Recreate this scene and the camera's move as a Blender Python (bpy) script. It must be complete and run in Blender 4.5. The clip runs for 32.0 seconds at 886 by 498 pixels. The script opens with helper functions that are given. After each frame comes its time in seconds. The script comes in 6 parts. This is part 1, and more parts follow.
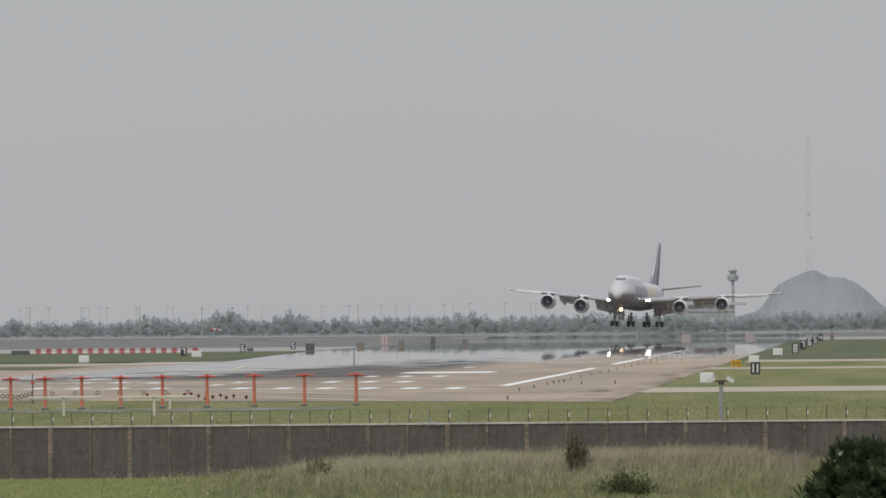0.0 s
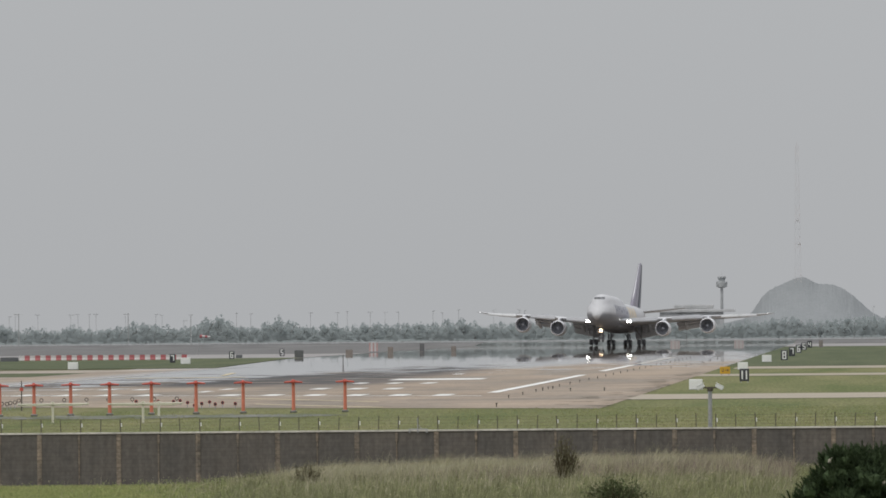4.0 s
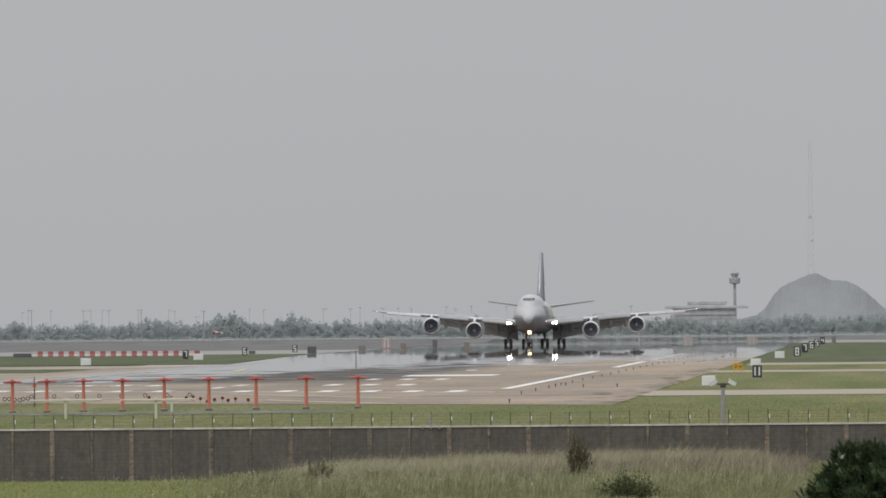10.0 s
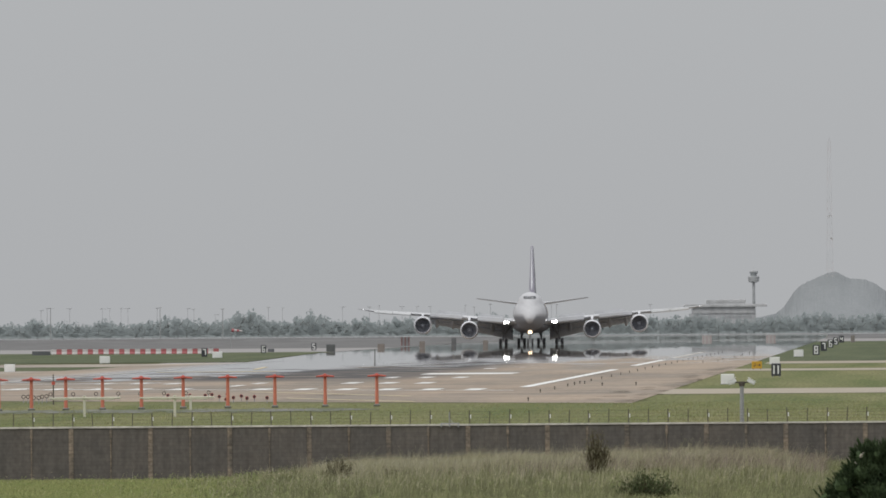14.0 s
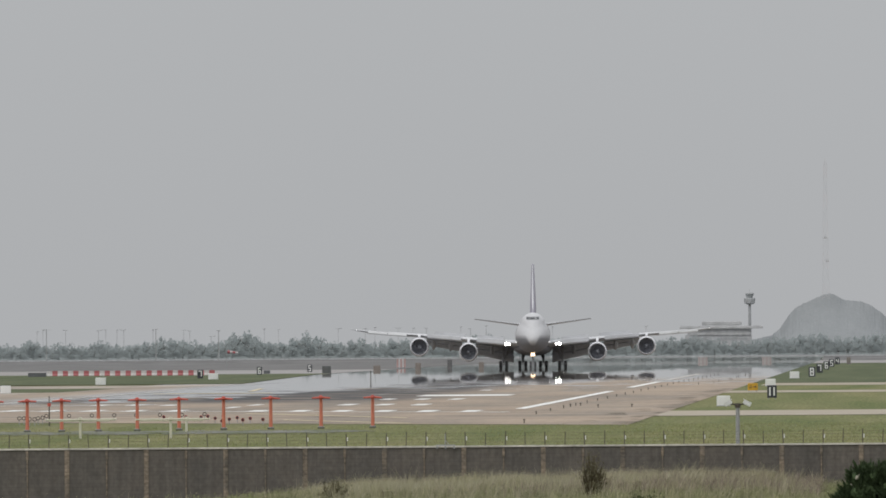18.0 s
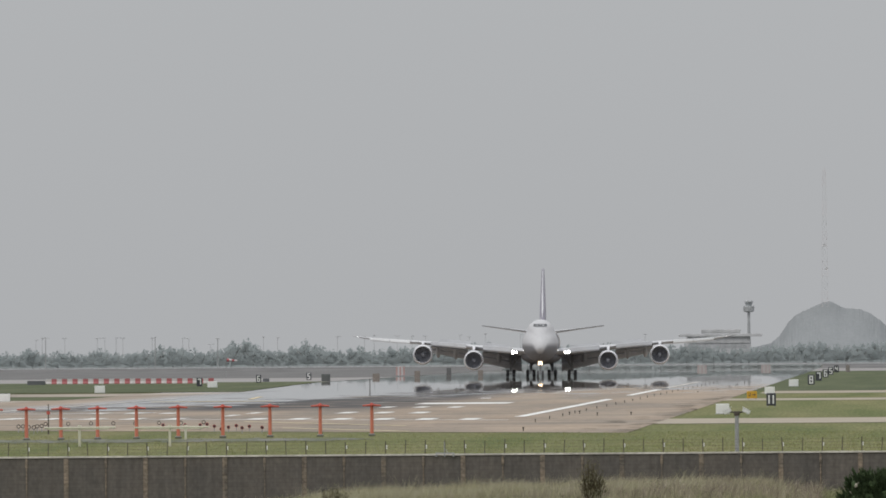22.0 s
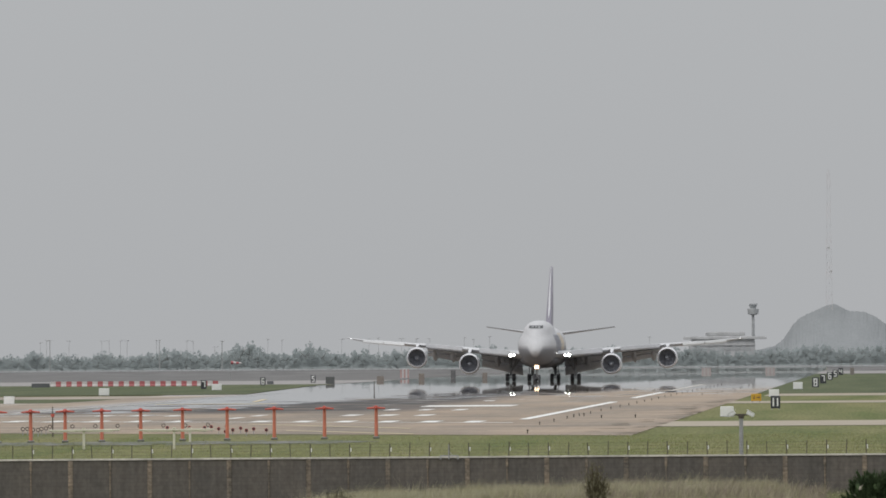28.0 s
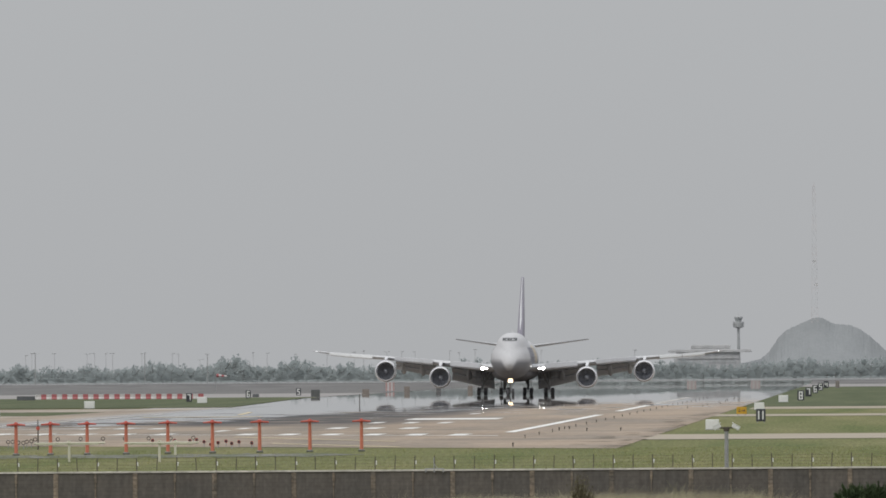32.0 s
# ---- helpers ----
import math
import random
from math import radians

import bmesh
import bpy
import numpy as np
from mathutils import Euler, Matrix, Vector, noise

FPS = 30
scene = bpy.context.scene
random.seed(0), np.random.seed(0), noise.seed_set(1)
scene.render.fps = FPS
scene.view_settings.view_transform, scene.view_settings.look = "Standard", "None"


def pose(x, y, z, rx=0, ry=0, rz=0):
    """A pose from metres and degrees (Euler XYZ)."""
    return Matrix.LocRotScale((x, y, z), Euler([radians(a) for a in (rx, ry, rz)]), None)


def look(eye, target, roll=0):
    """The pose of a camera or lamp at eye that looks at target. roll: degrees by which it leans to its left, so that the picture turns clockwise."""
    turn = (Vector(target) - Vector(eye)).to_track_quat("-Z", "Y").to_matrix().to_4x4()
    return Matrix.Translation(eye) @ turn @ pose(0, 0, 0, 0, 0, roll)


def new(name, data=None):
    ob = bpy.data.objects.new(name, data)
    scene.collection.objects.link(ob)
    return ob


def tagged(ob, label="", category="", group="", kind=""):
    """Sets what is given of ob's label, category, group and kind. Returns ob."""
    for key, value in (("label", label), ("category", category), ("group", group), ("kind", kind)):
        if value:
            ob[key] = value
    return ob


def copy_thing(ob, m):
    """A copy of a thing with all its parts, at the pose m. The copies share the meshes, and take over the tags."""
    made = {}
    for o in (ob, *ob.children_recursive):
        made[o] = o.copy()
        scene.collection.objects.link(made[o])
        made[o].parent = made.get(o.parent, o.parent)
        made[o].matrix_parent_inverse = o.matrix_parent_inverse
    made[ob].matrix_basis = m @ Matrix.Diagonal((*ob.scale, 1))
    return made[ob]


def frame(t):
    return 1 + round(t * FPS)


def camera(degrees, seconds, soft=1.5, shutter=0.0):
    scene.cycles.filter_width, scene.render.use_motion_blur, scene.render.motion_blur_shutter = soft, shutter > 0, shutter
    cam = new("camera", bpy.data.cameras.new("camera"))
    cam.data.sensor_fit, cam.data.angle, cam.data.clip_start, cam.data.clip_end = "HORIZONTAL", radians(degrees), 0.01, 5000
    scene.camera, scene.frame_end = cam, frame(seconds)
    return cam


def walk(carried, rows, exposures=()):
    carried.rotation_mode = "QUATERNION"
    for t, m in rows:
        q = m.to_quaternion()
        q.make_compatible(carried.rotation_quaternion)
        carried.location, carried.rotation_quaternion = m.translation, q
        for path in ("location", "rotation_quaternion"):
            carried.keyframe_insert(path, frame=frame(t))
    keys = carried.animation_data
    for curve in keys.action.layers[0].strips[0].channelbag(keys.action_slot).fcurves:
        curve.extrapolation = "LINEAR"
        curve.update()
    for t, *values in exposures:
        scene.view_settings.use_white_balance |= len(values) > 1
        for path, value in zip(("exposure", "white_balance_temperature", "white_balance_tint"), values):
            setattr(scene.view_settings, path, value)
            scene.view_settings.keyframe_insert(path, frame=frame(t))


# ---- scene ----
# World: x to the right of the runway's heading, y along the runway away from the camera, z up.
EYE = Vector((0, 0, 5.44))
LENS = 36000.0
cam = camera(2.4951, 32.0, soft=1.7)
# The plan of the field is drawn 1.2 times too wide and high; K brings the field to true size. Far things are placed and
# sized to fit the camera's view.
K = 1 / 1.2
# seconds, pan, tilt (offsets of the runway's vanishing point), roll in degrees
CAM = [(0, 765.0, 120.0, -0.497), (0.5, 764.9, 115.4, -0.486), (1, 763.7, 113.0, -0.485), (1.5, 763.3, 107.8, -0.489), (2, 757.0, 120.0, -0.494),
        (2.5, 751.2, 126.1, -0.498), (3, 748.3, 127.7, -0.500), (3.5, 748.0, 129.2, -0.501), (5.5, 726.4, 138.4, -0.471), (6, 724.9, 135.6, -0.465),
        (6.5, 726.5, 134.6, -0.463), (7, 729.9, 134.1, -0.463), (7.5, 732.8, 133.8, -0.466), (8, 746.4, 127.8, -0.469), (8.5, 756.7, 127.1, -0.472),
        (9, 763.5, 124.6, -0.475), (9.5, 767.5, 124.8, -0.476), (10, 768.3, 125.2, -0.476), (10.5, 772.6, 122.0, -0.475), (11, 780.7, 121.7, -0.471),
        (11.5, 788.1, 117.1, -0.465), (12, 794.7, 113.4, -0.457), (12.5, 800.5, 114.4, -0.447), (13, 800.5, 114.5, -0.438), (13.5, 800.4, 117.0, -0.430),
        (14, 802.0, 122.2, -0.423), (14.5, 802.6, 126.9, -0.416), (16.5, 802.1, 148.3, -0.410), (17, 803.6, 149.7, -0.409), (17.5, 803.6, 152.8, -0.407),
        (18, 794.5, 160.6, -0.405), (18.5, 789.9, 162.1, -0.402), (19, 789.9, 159.1, -0.400), (19.5, 786.8, 159.1, -0.398), (20, 782.2, 165.2, -0.397),
        (20.5, 782.2, 168.4, -0.398), (21, 783.3, 171.3, -0.401), (21.5, 783.9, 172.9, -0.407), (22, 792.9, 174.7, -0.415), (22.5, 793.0, 177.3, -0.424),
        (23, 793.5, 177.0, -0.430), (23.5, 794.4, 171.8, -0.432), (24, 798.5, 170.7, -0.428), (24.5, 803.6, 170.1, -0.422), (25, 805.2, 167.2, -0.415),
        (25.5, 809.0, 166.6, -0.408), (27.5, 805.2, 177.7, -0.409), (28, 800.5, 179.4, -0.409), (28.5, 797.4, 183.4, -0.407), (29, 791.3, 186.5, -0.405),
        (29.5, 786.8, 188.2, -0.403), (30, 786.3, 189.8, -0.401), (30.5, 782.6, 194.1, -0.399), (31, 780.7, 198.9, -0.395), (31.5, 779.3, 201.0, -0.392),
        (32, 774.5, 202.2, -0.390), ]
walk(cam, [(t, look(EYE, EYE + Vector((-p / LENS * 1000, 1000, q / LENS * 1000)), roll)) for t, p, q, roll in CAM])

# ---- sky and light: thick summer overcast ----
world = bpy.data.worlds.new("overcast_sky")
scene.world = world
world.use_nodes = True
wn, wl = world.node_tree.nodes, world.node_tree.links
wn.clear()
w_out = wn.new("ShaderNodeOutputWorld")
w_mix = wn.new("ShaderNodeMixShader")
w_sky = wn.new("ShaderNodeTexSky")
w_sky.sky_type, w_sky.sun_disc = "NISHITA", False
w_sky.sun_elevation, w_sky.sun_rotation = radians(52), radians(215)
w_bg1 = wn.new("ShaderNodeBackground")
w_bg1.inputs[1].default_value = 0.08
w_bg2 = wn.new("ShaderNodeBackground")
w_co = wn.new("ShaderNodeTexCoord")
w_sep = wn.new("ShaderNodeSeparateXYZ")
w_ramp = wn.new("ShaderNodeValToRGB")
w_ramp.color_ramp.elements[0].color = (0.430, 0.440, 0.457, 1)
w_ramp.color_ramp.elements[1].color = (1.30, 1.32, 1.35, 1)
e = w_ramp.color_ramp.elements.new(0.03)
e.color = (0.460, 0.474, 0.494, 1)
w_noise = wn.new("ShaderNodeTexNoise")
w_noise.inputs["Scale"].default_value = 9
w_noise.inputs["Detail"].default_value = 3
w_map = wn.new("ShaderNodeMapRange")
w_map.inputs[3].default_value, w_map.inputs[4].default_value = 0.96, 1.04
w_mul = wn.new("ShaderNodeMix")
w_mul.data_type, w_mul.blend_type = "RGBA", "MULTIPLY"
w_mul.inputs[0].default_value = 1
wl.new(w_co.outputs["Generated"], w_sep.inputs[0])
wl.new(w_co.outputs["Generated"], w_noise.inputs["Vector"])
wl.new(w_noise.outputs[0], w_map.inputs[0])
wl.new(w_sep.outputs[2], w_ramp.inputs[0])
wl.new(w_ramp.outputs[0], w_mul.inputs[6])
wl.new(w_map.outputs[0], w_mul.inputs[7])
wl.new(w_mul.outputs[2], w_bg2.inputs[0])
wl.new(w_sky.outputs[0], w_bg1.inputs[0])
w_mix.inputs[0].default_value = 0.93
wl.new(w_bg1.outputs[0], w_mix.inputs[1])
wl.new(w_bg2.outputs[0], w_mix.inputs[2])
wl.new(w_mix.outputs[0], w_out.inputs[0])
sun = new("sun", bpy.data.lights.new("sun", "SUN"))
sun.data.energy, sun.data.angle, sun.data.color = 0.9, radians(14), (1, 0.96, 0.9)
sun.matrix_world = look((0, 0, 0), (0.36, 0.50, -0.79))
scene.view_settings.exposure = 0.0


# ---- materials ----
def material(name, colour, rough=0.7, metal=0.0, vary=0.15, scale=1.0, bump=0.0, fine=12.0, stretch=(1, 1, 1), spec=0.4, second=None, emit=0.0, island=0.0, world_grain=False):
    """A surface with variation at two scales, in metres; second: a colour that the large patches turn to."""
    m = bpy.data.materials.new(name)
    m.use_nodes = True
    n, l = m.node_tree.nodes, m.node_tree.links
    p = n["Principled BSDF"]
    p.inputs["Roughness"].default_value, p.inputs["Metallic"].default_value = rough, metal
    p.inputs["Specular IOR Level"].default_value = spec
    co = n.new("ShaderNodeTexCoord")
    mp = n.new("ShaderNodeMapping")
    mp.inputs["Scale"].default_value = stretch
    where = n.new("ShaderNodeNewGeometry").outputs["Position"] if world_grain else co.outputs["Object"]
    l.new(where, mp.inputs[0])
    big, small = n.new("ShaderNodeTexNoise"), n.new("ShaderNodeTexNoise")
    big.inputs["Scale"].default_value, small.inputs["Scale"].default_value = scale, scale * fine
    big.inputs["Detail"].default_value, small.inputs["Detail"].default_value = 4, 3
    l.new(mp.outputs[0], big.inputs["Vector"])
    l.new(mp.outputs[0], small.inputs["Vector"])
    mix = n.new("ShaderNodeMix")
    mix.data_type = "RGBA"
    two = second or tuple(c * (1 - 1.6 * vary) for c in colour)
    mix.inputs[6].default_value, mix.inputs[7].default_value = (*colour, 1), (*two, 1)
    rng = n.new("ShaderNodeMapRange")
    rng.inputs[1].default_value, rng.inputs[2].default_value = 0.35, 0.65
    l.new(big.outputs[0], rng.inputs[0])
    l.new(rng.outputs[0], mix.inputs[0])
    grain = n.new("ShaderNodeMapRange")
    grain.inputs[1].default_value, grain.inputs[2].default_value = 0.25, 0.75
    grain.inputs[3].default_value, grain.inputs[4].default_value = 1 - vary, 1 + vary
    l.new(small.outputs[0], grain.inputs[0])
    mul = n.new("ShaderNodeMix")
    mul.data_type, mul.blend_type = "RGBA", "MULTIPLY"
    mul.inputs[0].default_value = 1
    l.new(mix.outputs[2], mul.inputs[6])
    l.new(grain.outputs[0], mul.inputs[7])
    last = mul.outputs[2]
    if island:
        geo = n.new("ShaderNodeNewGeometry")
        ir = n.new("ShaderNodeMapRange")
        ir.inputs[3].default_value, ir.inputs[4].default_value = 1 - island, 1 + island
        l.new(geo.outputs["Random Per Island"], ir.inputs[0])
        im = n.new("ShaderNodeMix")
        im.data_type, im.blend_type = "RGBA", "MULTIPLY"
        im.inputs[0].default_value = 1
        l.new(last, im.inputs[6])
        l.new(ir.outputs[0], im.inputs[7])
        last = im.outputs[2]
    l.new(last, p.inputs["Base Color"])
    if bump:
        b = n.new("ShaderNodeBump")
        b.inputs["Strength"].default_value, b.inputs["Distance"].default_value = bump, 0.02
        l.new(small.outputs[0], b.inputs["Height"])
        l.new(b.outputs[0], p.inputs["Normal"])
    if emit:
        p.inputs["Emission Color"].default_value, p.inputs["Emission Strength"].default_value = (*colour, 1), emit
    return m


# The far grass has the haze put into a duller, darker green.
HAZEGRASS = material("rough_dark_grass", (0.082, 0.098, 0.056), 0.9, vary=0.3, scale=0.05, fine=26, stretch=(3.2, 0.07, 1), second=(0.110, 0.122, 0.070), spec=0.05)
GRASS = material("mown_grass", (0.114, 0.133, 0.054), 0.9, vary=0.36, scale=0.05, fine=26, stretch=(3.2, 0.07, 1), second=(0.185, 0.180, 0.088), spec=0.05)
CONCRETE_STRIP = material("service_road_concrete", (0.37, 0.325, 0.26), 0.85, scale=0.06, second=(0.32, 0.28, 0.22), spec=0.2)
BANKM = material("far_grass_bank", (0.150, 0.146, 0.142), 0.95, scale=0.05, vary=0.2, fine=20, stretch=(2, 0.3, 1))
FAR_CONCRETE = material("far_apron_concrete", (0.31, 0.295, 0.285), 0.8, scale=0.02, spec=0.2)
PAINT = material("white_marking_paint", (0.80, 0.80, 0.78), 0.6, vary=0.08, scale=0.15, second=(0.66, 0.65, 0.62))
YELLOW = material("yellow_marking_paint", (0.58, 0.48, 0.29), 0.6, vary=0.1, scale=0.2)
WORNHAZED = material("worn_white_paint", (0.52, 0.50, 0.47), 0.6, vary=0.15, scale=0.05, stretch=(1, 0.5, 1), second=(0.36, 0.33, 0.29))
GRAVEL = material("gravel_bed", (0.195, 0.192, 0.178), 0.95, vary=0.4, scale=0.45, fine=6, stretch=(1, 0.12, 1), second=(0.11, 0.125, 0.075), spec=0.1)
WALLM = material("weathered_dark_concrete", (0.138, 0.123, 0.111), 0.92, vary=0.16, scale=0.6, fine=7, stretch=(1.4, 1, 1.0), second=(0.112, 0.103, 0.096), bump=0.4, spec=0.15, world_grain=True)


def coursed(m, wide, high, joint, tone, streak):
    """Faint block courses and long run-off streaks over a wall's surface."""
    n, l = m.node_tree.nodes, m.node_tree.links
    p = n["Principled BSDF"]
    src = p.inputs["Base Color"].links[0].from_socket
    geo, sep, flat = n.new("ShaderNodeNewGeometry"), n.new("ShaderNodeSeparateXYZ"), n.new("ShaderNodeCombineXYZ")
    l.new(geo.outputs["Position"], sep.inputs[0])
    l.new(sep.outputs[0], flat.inputs[0])
    l.new(sep.outputs[2], flat.inputs[1])
    brick = n.new("ShaderNodeTexBrick")
    brick.inputs["Scale"].default_value = 1.0
    brick.inputs["Brick Width"].default_value, brick.inputs["Row Height"].default_value, brick.inputs["Mortar Size"].default_value = wide, high, joint
    brick.inputs["Color1"].default_value, brick.inputs["Color2"].default_value, brick.inputs["Mortar"].default_value = (1.04, 1.03, 1.02, 1), (0.97, 0.97, 0.975, 1), (tone, tone, tone, 1)
    l.new(flat.outputs[0], brick.inputs["Vector"])
    mp, run, rng = n.new("ShaderNodeMapping"), n.new("ShaderNodeTexNoise"), n.new("ShaderNodeMapRange")
    mp.inputs["Scale"].default_value = (3.5, 0.22, 1)
    run.inputs["Scale"].default_value, run.inputs["Detail"].default_value = 1.0, 4
    rng.inputs[1].default_value, rng.inputs[2].default_value, rng.inputs[3].default_value, rng.inputs[4].default_value = 0.3, 0.7, 1 - streak, 1 + streak
    l.new(flat.outputs[0], mp.inputs[0])
    l.new(mp.outputs[0], run.inputs["Vector"])
    l.new(run.outputs[0], rng.inputs[0])
    last = src
    for extra in (brick.outputs[0], rng.outputs[0]):
        mul = n.new("ShaderNodeMix")
        mul.data_type, mul.blend_type = "RGBA", "MULTIPLY"
        mul.inputs[0].default_value = 1
        l.new(last, mul.inputs[6])
        l.new(extra, mul.inputs[7])
        last = mul.outputs[2]
    l.new(last, p.inputs["Base Color"])


coursed(WALLM, 0.55, 0.16, 0.012, 0.90, 0.13)
PILAS = material("stained_concrete_pilaster", (0.255, 0.205, 0.160), 0.92, vary=0.4, scale=1.6, fine=5, stretch=(0.6, 1, 1.0), second=(0.135, 0.120, 0.105), bump=0.4, spec=0.15, world_grain=True)
coursed(PILAS, 0.5, 0.16, 0.02, 0.84, 0.20)
COPING = material("pale_concrete_coping", (0.66, 0.62, 0.565), 0.9, vary=0.2, scale=0.6, spec=0.2, world_grain=True)
POSTM = material("rusty_fence_steel", (0.10, 0.085, 0.07), 0.8, scale=2.0)
WHITEM = material("white_enamel", (0.78, 0.78, 0.76), 0.45, vary=0.06, scale=1.0)
GALV = material("galvanised_steel", (0.40, 0.40, 0.40), 0.5, metal=0.3, scale=1.5)
ORANGE = material("aviation_orange_paint", (0.58, 0.190, 0.120), 0.55, vary=0.10, scale=1.5)
ORANGE2 = material("faded_red_paint", (0.58, 0.115, 0.085), 0.55, vary=0.12, scale=1.5)
CREAM = material("cream_painted_steel", (0.62, 0.60, 0.48), 0.6, vary=0.08, scale=0.8)
REDLAMP = material("dark_red_lamp_housing", (0.30, 0.035, 0.03), 0.5, scale=2)
DARK = material("dark_rubber", (0.055, 0.055, 0.058), 0.8, scale=2)
# Haze is put into the dark board colours, which are lighter for far boards.
BOARD = material("black_sign_board", (0.052, 0.055, 0.062), 0.5, scale=1.0)
HAZEBOARD = material("weathered_grey_board", (0.125, 0.13, 0.135), 0.6, scale=1.0)
FARBOARD = material("weathered_brown_board", (0.235, 0.21, 0.19), 0.7, scale=1.0)
AMBER = material("amber_sign_board", (0.55, 0.33, 0.03), 0.55, scale=1.0)
# Haze over the barrier row is put into these muted plastics.
REDPLASTIC = material("red_barrier_plastic", (0.43, 0.13, 0.135), 0.5, scale=0.5)
WHITEPLASTIC = material("white_barrier_plastic", (0.60, 0.575, 0.56), 0.5, scale=0.5)


def runway_material():
    """Pale concrete with tyre rubber in the touchdown zone; farther out, mirror gloss imitates a mirage of the sky."""
    m = material("runway_concrete", (0.345, 0.272, 0.205), 0.8, vary=0.12, scale=0.05, fine=14, stretch=(2.2, 0.12, 1), second=(0.245, 0.208, 0.170))
    n, l = m.node_tree.nodes, m.node_tree.links
    p = n["Principled BSDF"]
    base = p.inputs["Base Color"].links[0].from_socket
    co = n.new("ShaderNodeTexCoord")
    sp = n.new("ShaderNodeSeparateXYZ")
    l.new(co.outputs["Object"], sp.inputs[0])

    def ranged(sock, a, b, c, d, smooth=True):
        r = n.new("ShaderNodeMapRange")
        r.interpolation_type = "SMOOTHSTEP" if smooth else "LINEAR"
        for i, v in zip((1, 2, 3, 4), (a, b, c, d)):
            r.inputs[i].default_value = v
        l.new(sock, r.inputs[0])
        return r.outputs[0]

    def maths(op, a, b):
        q = n.new("ShaderNodeMath")
        q.operation = op
        for i, v in enumerate((a, b)):
            if isinstance(v, (int, float)):
                q.inputs[i].default_value = v
            else:
                l.new(v, q.inputs[i])
        return q.outputs[0]

    mp = n.new("ShaderNodeMapping")
    mp.inputs["Scale"].default_value = (0.11, 0.028, 1)
    l.new(co.outputs["Object"], mp.inputs[0])
    streak = n.new("ShaderNodeTexNoise")
    streak.inputs["Scale"].default_value, streak.inputs["Detail"].default_value = 1.0, 5
    l.new(mp.outputs[0], streak.inputs["Vector"])
    off = maths("ABSOLUTE", maths("ADD", sp.outputs[0], 62.5), 0)
    lane = ranged(off, 13, 24, 1, 0)
    rubber = maths("MULTIPLY", maths("MULTIPLY", ranged(sp.outputs[1], 1735, 1860, 0, 1), ranged(sp.outputs[1], 2700, 3300, 1, 0.3)), lane)
    rubber = maths("MULTIPLY", rubber, ranged(streak.outputs[0], 0.34, 0.56, 0.45, 1))
    # bays of differing age across the slab
    mp3 = n.new("ShaderNodeMapping")
    mp3.inputs["Scale"].default_value = (0.035, 0.045, 1)
    l.new(co.outputs["Object"], mp3.inputs[0])
    bays = n.new("ShaderNodeTexNoise")
    bays.inputs["Scale"].default_value, bays.inputs["Detail"].default_value = 1.0, 6
    l.new(mp3.outputs[0], bays.inputs["Vector"])
    aged = n.new("ShaderNodeMix")
    aged.data_type, aged.blend_type = "RGBA", "MULTIPLY"
    aged.inputs[0].default_value = 1
    l.new(base, aged.inputs[6])
    l.new(ranged(bays.outputs[0], 0.3, 0.7, 0.80, 1.16, False), aged.inputs[7])
    base = aged.outputs[2]
    mix = n.new("ShaderNodeMix")
    mix.data_type = "RGBA"
    l.new(rubber, mix.inputs[0])
    l.new(base, mix.inputs[6])
    mix.inputs[7].default_value = (0.055, 0.054, 0.056, 1)
    l.new(mix.outputs[2], p.inputs["Base Color"])
    # gloss grows with distance to imitate the mirage, not water
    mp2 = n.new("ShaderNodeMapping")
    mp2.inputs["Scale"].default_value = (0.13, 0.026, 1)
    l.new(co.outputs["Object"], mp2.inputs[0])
    mirage_edge = n.new("ShaderNodeTexNoise")
    mirage_edge.inputs["Scale"].default_value, mirage_edge.inputs["Detail"].default_value = 1.0, 6
    l.new(mp2.outputs[0], mirage_edge.inputs["Vector"])
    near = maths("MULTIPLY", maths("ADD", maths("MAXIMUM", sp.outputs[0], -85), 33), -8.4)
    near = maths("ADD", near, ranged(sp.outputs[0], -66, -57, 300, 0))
    mirage = ranged(maths("ADD", maths("ADD", sp.outputs[1], near), maths("MULTIPLY", mirage_edge.outputs[0], 2200)), 3560, 3740, 0, 1)
    mirage = maths("MULTIPLY", mirage, maths("MAXIMUM", ranged(sp.outputs[0], -88, -77, 0, 1), ranged(sp.outputs[1], 2350, 2650, 0, 1)))
    l.new(ranged(mirage, 0, 1, 0.75, 0.013, False), p.inputs["Roughness"])
    l.new(ranged(mirage, 0, 1, 0.15, 0.6, False), p.inputs["Specular IOR Level"])
    # the mirror gloss leans a hair towards the near end, imitating warm air that bends the view upwards; amounts fit
    # the camera's view
    geo = n.new("ShaderNodeNewGeometry")
    tilt = n.new("ShaderNodeVectorMath")
    tilt.operation = "ADD"
    # and ripples with the shimmering air
    mp4 = n.new("ShaderNodeMapping")
    mp4.inputs["Scale"].default_value = (0.16, 0.03, 1)
    l.new(co.outputs["Object"], mp4.inputs[0])
    ripple = n.new("ShaderNodeTexNoise")
    ripple.inputs["Scale"].default_value, ripple.inputs["Detail"].default_value = 1.0, 4
    l.new(mp4.outputs[0], ripple.inputs["Vector"])
    sway = n.new("ShaderNodeCombineXYZ")
    l.new(ranged(ripple.outputs[0], 0.25, 0.75, -0.00045, 0.00045, False), sway.inputs[1])
    wave = n.new("ShaderNodeVectorMath")
    wave.operation = "ADD"
    lean_y = n.new("ShaderNodeCombineXYZ")
    aside = ranged(maths("ABSOLUTE", maths("ADD", sp.outputs[0], 65), 0), 12, 21, 0, 1)
